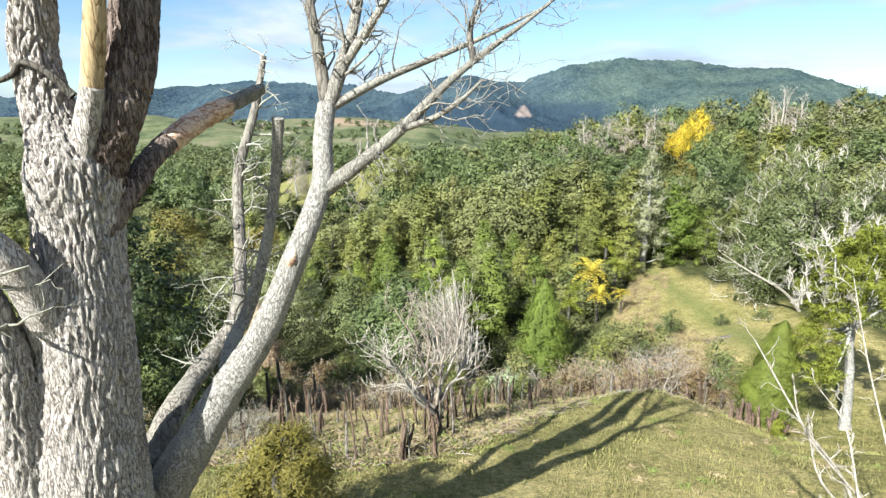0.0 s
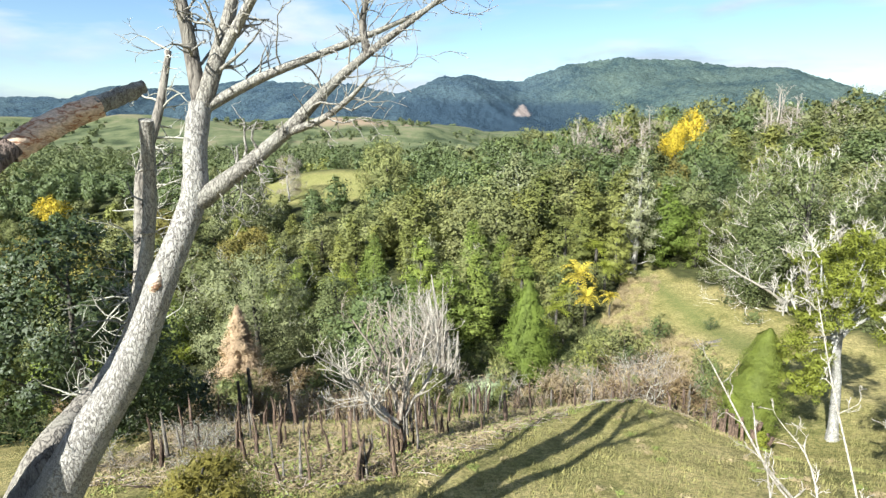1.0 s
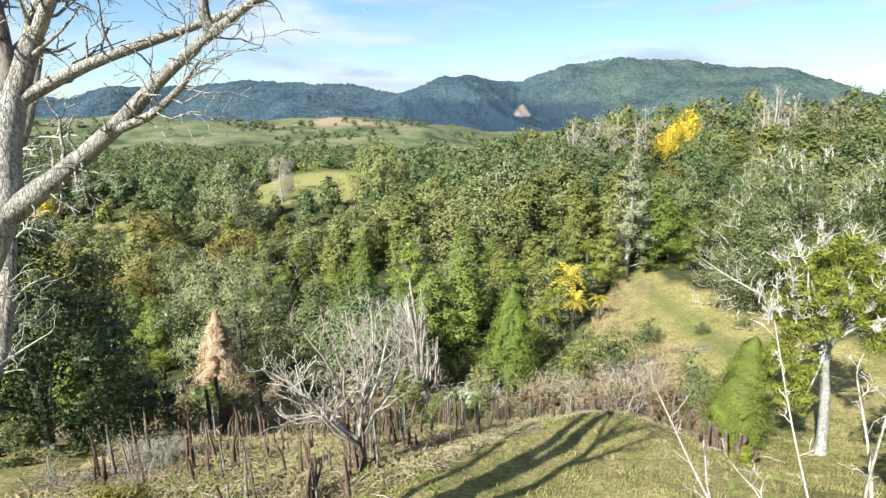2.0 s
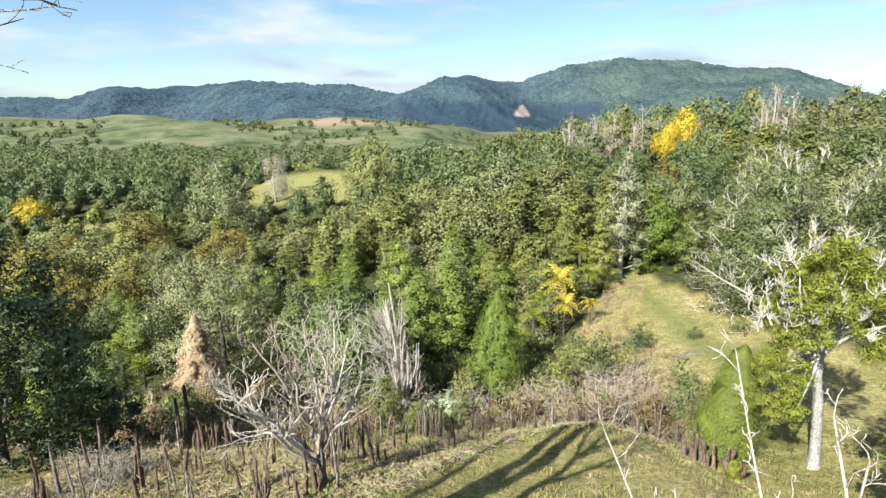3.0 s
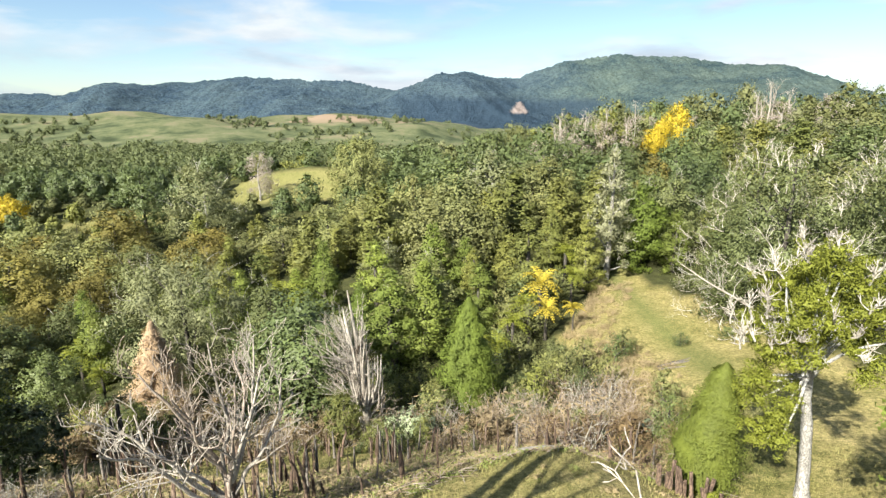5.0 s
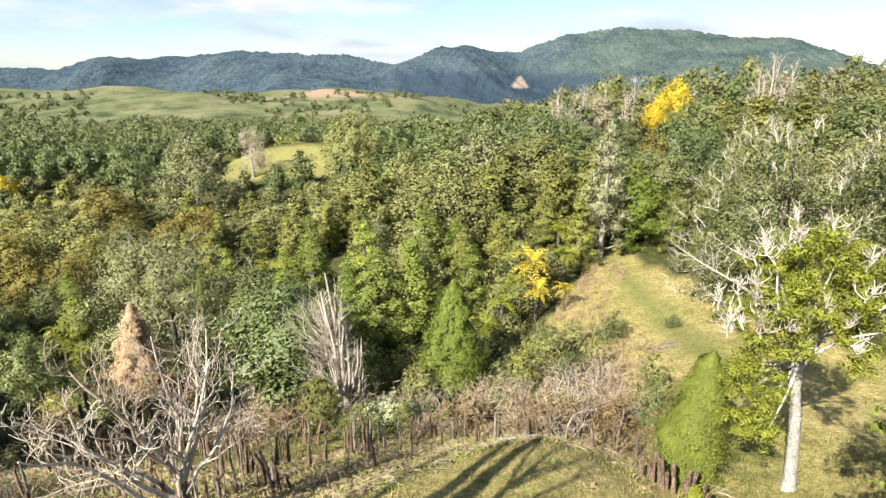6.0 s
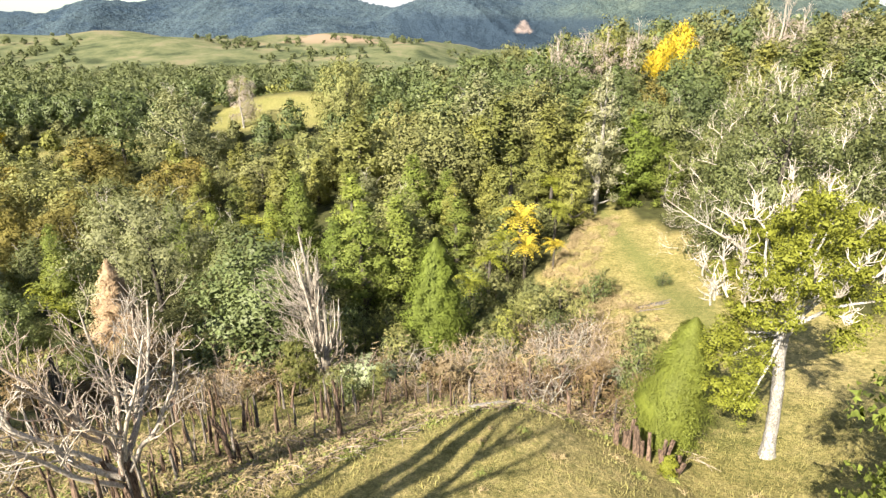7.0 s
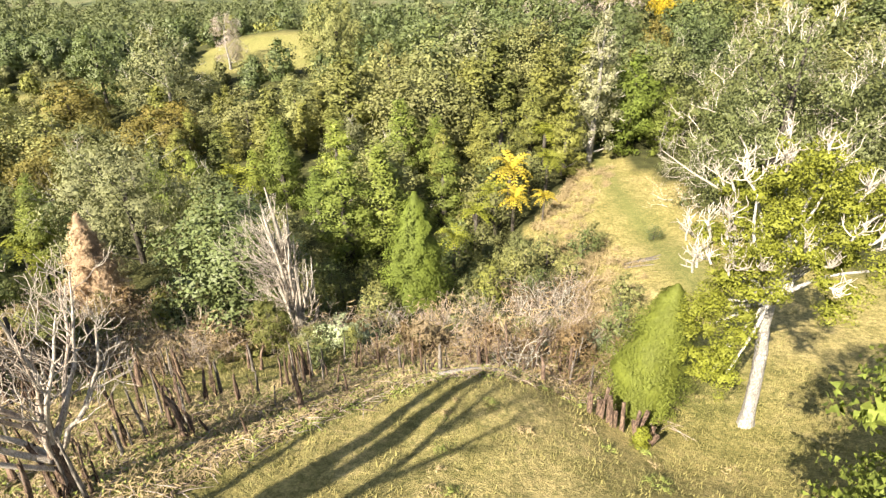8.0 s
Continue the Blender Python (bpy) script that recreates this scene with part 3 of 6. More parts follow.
def tree(name, label, category, group, seed, height, width, low, leaf, count, size, kind="round", lumps=26, bark=None, bare=0, narrow=0.5, bare_bark=None, lean=0.0, tri=True, bare_len=1.0, bare_r=1.0, dense=20, fill=0.66, knobs=6, wild=0.5):
    """A standing tree: trunk with limbs, a crown of leaves in lumps, and bare twigs where the crown is thin."""
    rng = np.random.default_rng(seed)
    root = thing(name, label, category, group)
    lobes = full_lobes(rng, height, width, low, lumps, kind) if dense else lobes_crown(rng, height, width, low, lumps, kind)
    wood = Heap()
    r0 = 0.018 * height + 0.05
    top = np.array([lean, 0, height * (0.8 if kind == "round" else 0.93)])
    p, r = spline([(0, 0, -0.5), (0.05, 0.03, height * 0.2), tuple(top * 0.55 + rng.normal(0, 0.12, 3)), tuple(top)], [r0 * 1.3, r0, r0 * 0.7, r0 * 0.15], 4)
    tube(wood, p[::2], r[::2], 5, rng, 0.06)
    for c in lobes[rng.permutation(lumps)[: 5 if kind != "cone" else 2]]:
        z = max(low * 0.5, c[2] - np.hypot(c[0], c[1]) * 0.8 - 0.3)
        s = np.array([0, 0, min(z, height * 0.7)])
        m = (s + c[:3]) / 2 + (0, 0, -0.15)
        tube(wood, *spline([s, m, c[:3]], [r0 * 0.45, r0 * 0.3, r0 * 0.12], 2), 4)
    trunk = part("trunk", wood, bark or BARK_DARK, root, smooth=True)
    crown = Heap()
    if dense:
        masses(crown, rng, lobes, dense, fill * 0.9, most=max(0.22, size * 2.2))
        small = knobbly(rng, lobes, knobs)
        where, way = skin_places(rng, np.vstack([small, lobes * (1, 1, 1, 0.82)]), count)
        leaves(crown, rng, where, rounded(where, way, (0, 0, low + 0.42 * (height - low)), width / 2, (height - low) / 2), size, narrow, wild, tri=True)
    else:
        leaves(crown, rng, *leaf_places(rng, np.vstack([knobbly(rng, lobes, 7), lobes]), count), size, narrow, tri=True)
    part("crown", crown, LEAF[leaf], root, smooth=True)
    if bare:
        dead = Heap()
        order = rng.permutation(lumps)
        for i in range(bare):
            c = lobes[order[i % lumps]]
            d = unit(c[:3] - (0, 0, height * 0.45))
            d = unit(d + rng.normal(0, 0.5, 3))
            s = c[:3] + d * c[3] * (0.6 if dense else 0.2)
            twigs(dead, rng, s, d + (0, 0, 0.4) + rng.normal(0, 0.3, 3), bare_len * c[3] * rng.uniform(0.8, 1.5), (0.014 + 0.0018 * height) * bare_r, 2, (2, 4), 0.2, 0.25, 3, 0.7, 0.65)
        tagged(part("dead_wood", dead, bare_bark or BARK_LICHEN, trunk, "bare bleached twigs above the leaves"), kind="stuff")
    return root


# ---------------------------------------------------------------- ground
Y_KNOTS = (-200, -20, 0, 5, 11, 15, 20, 23, 26, 30, 40, 55, 80, 110, 135, 170, 260, 420, 5000)
Z_KNOTS = (-5, 8.5, 6.8, 5.6, 3.7, 2.4, 0.4, -1.1, -2.3, -3.6, -5.6, -5.4, -4.0, -1.4, 0.5, -5, -14, -17, -14)
R_KNOTS = ((-200, 0), (18, 0), (36, 0.16), (46, 0.17), (58, 0.13), (80, 0.20), (100, 0.2), (130, 0.28), (170, 0.2), (260, 0.0))
L_KNOTS = ((-200, 0), (20, 0.05), (32, 0.14), (60, 0.15), (90, 0.13), (116, 0.06), (150, 0.1), (260, 0.0))


def smooth_interp(v, xs, ys):
    w = 0.03 * np.abs(v) + 0.8
    return (np.interp(v - w, xs, ys) + 2 * np.interp(v, xs, ys) + np.interp(v + w, xs, ys)) / 4


def height_at(x, y):
    x, y = np.asarray(x, float), np.asarray(y, float)
    z = smooth_interp(y, Y_KNOTS, Z_KNOTS)
    right = smooth_interp(y, *zip(*R_KNOTS))
    left = smooth_interp(y, *zip(*L_KNOTS))
    z = z + np.where(x > 0, right * 42 * np.tanh(x / 42), left * 55 * np.tanh(x / 55))
    z = z + 1.0 * np.exp(-(((x - 5.5) / 3.6) ** 2) - ((y - 20.5) / 3) ** 2)
    z = z - 1.3 * np.exp(-(((x - 13.5) / 4.5) ** 2) - ((y - 19) / 5) ** 2)
    z = z + 4.6 * np.exp(-(((x + 36) / 22) ** 2) - ((y - 133) / 11) ** 2)
    z = z - 1.2 * np.exp(-(((x - 5) / 5) ** 2) - ((y - 38) / 7) ** 2)
    z = z + 0.10 * np.sin(x * 0.9 + 1.3 * np.sin(y * 0.5)) * np.sin(y * 0.8) + 0.05 * np.sin(2.3 * x + y) * np.cos(1.9 * y - x)
    roll = np.exp(-(((y - 720) / 190) ** 2)) * (29 + 9 * np.exp(-(((x + 245) / 110) ** 2)) + 5 * np.sin(x / 95 + 1) + 5 * np.sin(x / 41 + y / 60) + 3 * np.sin(x / 23 - y / 41) + 5 * np.abs(np.sin(x / 33 + 1.5 * np.sin(y / 70))) * np.sin(y / 55 + x / 120))
    return z + roll * np.clip((60 - x) / 110, 0, 1)


def clear_at(x, y):
    """1 on the open grass of the slope, the track and the paddock; 0 under the bush."""
    lo = np.interp(y, (24, 27, 30, 36, 44, 50, 57, 60), (-60, 9, 11.5, 12.5, 9.8, 13, 16, 19))
    hi = np.interp(y, (24, 30, 36, 44, 50, 57, 60), (80, 30, 25, 24, 23, 20.5, 19))
    open_slope = (x > lo) & (x < hi) & (y < 60)
    paddock = (((x + 37.5) / 14) ** 2 + ((y - 121.5) / 10.5) ** 2 < 1) | (((x + 66) / 9) ** 2 + ((y - 104) / 4) ** 2 < 1)
    far = y > 430
    return np.where(open_slope | paddock | far, 1.0, 0.0)


def build_ground():
    g = np.linspace(-1, 1, 281)
    xs = 32 * g + 4500 * np.sign(g) * np.abs(g) ** 7
    h = np.linspace(0, 1, 281)
    ys = -40 + 130 * h + 4700 * h**7
    x, y = np.meshgrid(xs, ys)
    z = height_at(x, y)
    near = np.clip(1 - np.hypot(x, y - 20) / 60, 0, 1)
    rng = np.random.default_rng(5)
    z = z + near * rng.normal(0, 0.03, z.shape)
    heap = Heap()
    n, m = x.shape
    i, j = np.meshgrid(np.arange(n - 1), np.arange(m - 1), indexing="ij")
    f = np.stack([i * m + j, i * m + j + 1, (i + 1) * m + j + 1, (i + 1) * m + j], -1).reshape(-1, 4)
    heap.add(np.stack([x, y, z], -1).reshape(-1, 3), f)
    ob = tagged(part("ground", heap, GROUND, smooth=True), "rough straw-green pasture falling into a bush gully", "ground", kind="structure")
    c = clear_at(x, y).ravel()
    line = np.interp(y, (18, 30, 38, 46, 58), (15.5, 18.5, 18.3, 18.0, 18.0)).ravel()
    lush = np.exp(-(((x.ravel() - line) / 1.1) ** 2)) * np.clip((y.ravel() - 24) / 6, 0, 1) * (y.ravel() < 60) * 0.8
    farm = np.clip((y.ravel() - 380) / 80, 0, 1)
    lush += 0.55 * c * ((y.ravel() > 95) & (y.ravel() < 140))
    earth = np.exp(-(((x.ravel() + 160) / 110) ** 4) - ((y.ravel() - 668) / 34) ** 4)
    lip = np.interp(x, (-15, -7, -2.5, 1, 4, 9, 13), (11.3, 10.2, 12.2, 17.6, 20.2, 21.8, 20.6)).ravel()
    moss = np.clip((y.ravel() - lip) / 1.2, 0, 1) * (y.ravel() < 28) * (np.abs(x.ravel()) < 16) * 0.62
    for name, val in (("litter", 1 - c), ("lush", lush), ("moss", moss), ("farm", farm), ("earth", earth)):
        ob.data.attributes.new(name, "FLOAT", "POINT").data.foreach_set("value", val.astype(np.float32))
    return ob


build_ground()

# ---------------------------------------------------------------- far hills
SKYLINE_X = (-2900, -2175, -1905, -1637, -1419, -1336, -1099, -993, -839, -581, -479, -327, -250, -123, -23, 52, 128, 227, 325, 446, 640, 907, 1150, 1391, 1539, 1808, 2300)
SKYLINE_Z = (130, 127, 118, 110, 142, 169, 181, 196, 180, 177, 160, 135, 147, 195, 214, 195, 180, 187, 217, 255, 277, 267, 238, 213, 178, 100, 40)


def build_hills():
    rng = np.random.default_rng(11)

    def ridged(x, y, seed):
        r = np.random.default_rng(seed)
        out = np.zeros_like(x)
        for k in range(5):
            s = 420 / 1.9**k
            ph = r.uniform(0, 6, 4)
            out += (1 - np.abs(np.sin(x / s + ph[0] + 1.4 * np.sin(y / (s * 1.7) + ph[1])))) * 0.5**k * (0.6 + 0.4 * np.sin(y / s + ph[2]))
        return out

    for name, lo, hi, base, label in (("backdrop_hill", -2900, 2300, 2500, "distant bush-covered range with a broad green mountain"),):
        xs, vs = np.arange(lo, hi + 1, 9.0), np.linspace(0, 1, 56)
        x, v = np.meshgrid(xs, vs)
        crest = np.interp(x, SKYLINE_X, SKYLINE_Z) + 3 * np.sin(x / 47) + 2 * np.sin(x / 21 + 1)
        fade = 1.0
        y = base - 1100 + 1100 * v
        spur = ridged(x, y * 0.6, 3)
        z = -25 + (crest + 25) * np.clip(v, 0, 1) ** 1.15 + (spur - 0.75) * 95 * np.sin(np.pi * np.clip(v, 0, 1)) * fade
        z += rng.normal(0, 2.4, z.shape)
        heap = Heap()
        n, m = x.shape
        i, j = np.meshgrid(np.arange(n - 1), np.arange(m - 1), indexing="ij")
        f = np.stack([i * m + j, i * m + j + 1, (i + 1) * m + j + 1, (i + 1) * m + j], -1).reshape(-1, 4)
        heap.add(np.stack([x, y, z], -1).reshape(-1, 3), f)
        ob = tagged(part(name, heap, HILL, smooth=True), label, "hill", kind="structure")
        sight = x / (y / 1800.0)
        cut = np.clip(1.2 - np.abs(sight - 168) / (4 + 0.55 * np.clip(70 - z, 0, 45)), 0, 1) * ((z > 28) & (z < 72))
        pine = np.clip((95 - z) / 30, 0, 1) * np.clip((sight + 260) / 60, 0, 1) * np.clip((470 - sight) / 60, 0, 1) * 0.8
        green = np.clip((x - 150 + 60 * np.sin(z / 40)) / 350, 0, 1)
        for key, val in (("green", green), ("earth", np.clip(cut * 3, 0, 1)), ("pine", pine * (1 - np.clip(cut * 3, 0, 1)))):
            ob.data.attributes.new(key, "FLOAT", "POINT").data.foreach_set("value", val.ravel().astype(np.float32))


build_hills()

# ---------------------------------------------------------------- the bush: kinds of trees
BUSH = "trees of the bush"
SLOPE = "trees of the far slope"
KINDS = {
    "olive": [tree("broadleaf_tree", "olive green broadleaf tree with a lumpy dense crown", "tree", BUSH, 20 + k, 8.5, 5.8, 0.9, "olive", 10000, 0.19, ("round", "round", "dome")[k], lumps=(16, 22, 18)[k], bare=3, narrow=0.65) for k in range(3)],
    "dark": [tree("glossy_tree", "dark green glossy broadleaf tree in the bush", "tree", BUSH, 30 + k, 8.0, 5.8, 0.7, "dark", 10000, 0.19, lumps=(14, 20, 24)[k], narrow=0.65) for k in range(3)],
    "gold": [tree("slender_tree", "upright yellow-green feathery tree in the bush", "tree", BUSH, 40 + k, 8.0, 3.8, 0.5, "gold", 8000, 0.16, "tall", 24, narrow=0.5, wild=0.55) for k in range(2)],
    "fresh": [tree("slender_tree", "upright fresh green feathery tree in the bush", "tree", BUSH, 50 + k, 8.0, 4.0, 0.5, "fresh", 8000, 0.16, "tall", 24, narrow=0.5, wild=0.55) for k in range(2)],
    "copper": [tree("copper_tree", "copper and gold tinged olive tree", "tree", BUSH, 70 + k, 7.5, 5.8, 0.7, "copper", 7600, 0.2, lumps=(16, 24)[k], narrow=0.6) for k in range(2)],
    "grey": [tree("lichened_tree", "grey-green tree with bare lichened twigs", "tree", BUSH, 60 + k, 8.6, 5.0, 1.0, "grey", 8000, 0.17, ("tall", "round", "round")[k], lumps=22, bare=15, bark=BARK_PALE, narrow=0.5, wild=0.8, fill=0.55) for k in range(3)],
}
FAR = {
    "olive": [tree("slope_tree", "olive green broadleaf tree on the far slope", "tree", SLOPE, 120 + k, 9.0, 6.8, 0.6, "olive", 4200, 0.28, lumps=(12, 16, 20)[k], narrow=0.7, dense=16) for k in range(3)],
    "dark": [tree("slope_tree", "dark green round-headed tree on the far slope", "tree", SLOPE, 130 + k, 9.0, 7.4, 0.4, "dark", 4200, 0.28, lumps=(13, 18)[k], narrow=0.7, dense=16) for k in range(2)],
    "gold": [tree("slope_tree", "yellow-green feathery tree on the far slope", "tree", SLOPE, 140, 8.5, 4.6, 0.5, "gold", 3200, 0.26, "tall", 18, narrow=0.6, dense=16)],
    "copper": [tree("slope_tree", "copper tinged olive tree on the far slope", "tree", SLOPE, 170, 8.5, 6.4, 0.5, "copper", 4200, 0.28, lumps=18, narrow=0.7, dense=16)],
    "grey": [tree("slope_tree", "grey-green thin-crowned tree on the far slope", "tree", SLOPE, 160 + k, 9.0, 5.4, 0.8, "grey", 3000, 0.27, lumps=15, bare=8, bark=BARK_PALE, narrow=0.6, dense=16, wild=0.8) for k in range(2)],
}
used = set()


def plant(proto, x, y, size=1.0, turn=0.0, sink=0.0, wide=1.0, z=None):
    """Sets a tree on the ground: the pattern itself the first time, then copies."""
    m = pose(x, y, (height_at(x, y) if z is None else z) - sink, 0, 0, turn) @ Matrix.Diagonal((size * wide, size * wide, size, 1))
    if proto.name not in used:
        used.add(proto.name)
        proto.matrix_basis = m
        return proto
    unit_scale = Matrix.Diagonal([1 / s for s in proto.scale] + [1])
    return copy_thing(proto, m @ unit_scale)


# places kept free for trees of their own: x, y, radius
KEPT = [(-3, 29, 3.0), (2.3, 33.5, 3.2), (-21, 37.5, 2.2), (9, 46.5, 3.2), (17.2, 58, 2.6), (36, 92, 5.5), (36, 85, 5),
        (-41.7, 114, 6), (26.4, 42, 6.5), (31.5, 38, 6), (15.2, 20.8, 6), (-22.5, 45.5, 6.8), (7, 122, 5), (-43, 92, 6), (-57, 97, 4.5), (-90, 104, 5)]


def kind_at(rng, px, py):
    field = noise.noise((px * 0.035, py * 0.035, 3.1)) + 0.35 * noise.noise((px * 0.2, py * 0.2, 9.0)) + rng.normal(0, 0.16)
    right = px / (py + 20)
    field -= 0.16 * min(1.0, max(0.0, py - 70) / 20)
    if px > 4 and 58 < py < 112:
        field += 0.15
    if px < 0 and py < 85:
        field += 0.14
    if px < -12 and py > 100:
        field -= 0.2
    if px < -31 and 42 < py < 88 and rng.random() < 0.42:
        return "copper"
    return "dark" if field < -0.22 else "olive" if field < 0.06 else "grey" if field < 0.13 + 0.12 * right else "fresh" if field < 0.32 + 0.1 * right else "gold"


def plant_bush():
    rng = np.random.default_rng(77)
    beyond = []
    y = 27.0
    while y < 165:
        step = 5.3 if y < 62 else (5.6 if y < 96 else 6.4)
        for x in np.arange(-0.86 * y - 10, 0.86 * y + 14, step):
            px, py = x + rng.uniform(-0.4, 0.4) * step, y + rng.uniform(-0.4, 0.4) * step
            if clear_at(px, py) > 0.5 or clear_at(px, py - 1.5) > 0.5 or any(math.hypot(px - a, py - b) < r for a, b, r in KEPT):
                continue
            if -13 < px < 12 and py < 31 or -2 < px < 12.5 and py < 40 or 4 < px < 13.5 and py < 50 or -27 < px < -11 and py < 39 or -33 < px < -11 and py < 35:
                continue
            kind = kind_at(rng, px, py)
            size = rng.uniform(0.6, 1.0) + 0.45 * rng.random() ** 3 * (0.85 if py < 40 else 1.0)
            if px < -20 and 60 < py < 112:
                size *= 0.8
            if -100 < px < -14 and 84 < py < 114:
                size *= 0.72
            if px < 8 and py > 108:
                size *= 0.68 if px < -8 else 0.85
            if 24 < px < 46 and 62 < py < 84:
                size *= 0.72
            if py > 96:
                beyond.append((px, py, size, kind))
                continue
            pool = KINDS if py < 62 else FAR
            kind = kind if kind in pool else "gold"
            plant(pool[kind][rng.integers(len(pool[kind]))], px, py, size, rng.uniform(0, 360), 0.1, rng.uniform(1.1, 1.6))
        y += step
    for kind, leaf, label in (("olive", "olive", "olive bush canopy on the rising far slope"), ("dark", "dark", "dark green bush canopy on the far slope"),
                              ("grey", "grey", "grey-green bush canopy on the far slope"), ("gold", "gold", "yellow-green bush canopy on the far slope")):
        heap = Heap()
        for px, py, size, k in beyond:
            if k == kind or (kind == "gold" and k == "fresh"):
                main = full_lobes(rng, 8.8 * size, 8.4 * size, 0.5, 11) + (px, py, float(height_at(px, py)), 0)
                masses(heap, rng, main, 18, 0.72, most=1.0)
                small = main[rng.integers(0, 11, 16)]
                small = small + np.column_stack([rng.normal(0, 0.55, (16, 3)) * small[:, 3:], -small[:, 3] * rng.uniform(0.45, 0.6, 16)])
                where, way = skin_places(rng, np.vstack([main, small]), 900)
                leaves(heap, rng, where, rounded(where, way, (px, py, float(height_at(px, py)) + 3.6 * size), 4.2 * size, 4.2 * size), 0.4, 0.7, 0.55, tri=True)
        tagged(part("bush_canopy", heap, LEAF[leaf], smooth=True), label, "bush", kind="stuff")


plant_bush()
for proto in [p for pool in (KINDS, FAR) for kind in pool.values() for p in kind]:
    if proto.name not in used:
        for ob in list(proto.children_recursive):
            bpy.data.objects.remove(ob)
        bpy.data.objects.remove(proto)


def far_woods():
    """Woods down the valley and on its far side, too many and far to tell apart."""
    rng = np.random.default_rng(9)
    heap = Heap()
    spots = []
    for _ in range(1150):
        y = 150 + 290 * rng.random() ** 0.8
        x = rng.uniform(-0.95, 0.55) * (y + 25)
        if noise.noise((x * 0.012, y * 0.012, 1.0)) > 0.28 and y > 260:
            continue
        spots.append((x, y, rng.uniform(4, 7.5)))
    for _ in range(800):
        y = rng.uniform(430, 860)
        x = rng.uniform(-0.95, 0.35) * y
        if noise.noise((x * 0.006, y * 0.006, 5.0)) < 0.05:
            continue
        spots.append((x, y, rng.uniform(2.0, 5.0)))
    for x, y, r in spots:
        z = float(height_at(x, y)) + r * 0.8
        k = 8 if y < 300 else 5
        a = np.arange(k) * 2.4 + rng.uniform(0, 6)
        u = (np.arange(k) + 0.5) / k
        q = r * 0.62 * np.sqrt(1 - (u * 0.95) ** 2)
        lobes = np.column_stack([x + q * np.cos(a), y + q * np.sin(a), z - r * 0.5 + u * r * 1.1, rng.uniform(0.38, 0.55, k) * r])
        masses(heap, rng, lobes, 16, 0.8, most=1.5)
        where, way = skin_places(rng, lobes, 260 if y < 430 else 130)
        leaves(heap, rng, where, rounded(where, way, (x, y, z - r * 0.3), r, r), r * (0.11 if y < 300 else 0.17 if y < 430 else 0.3), 0.8, 0.5, tri=True)
    tagged(part("woods", heap, LEAF["far"], smooth=True), "dense dark green woods filling the valley", "woods", kind="stuff")


far_woods()

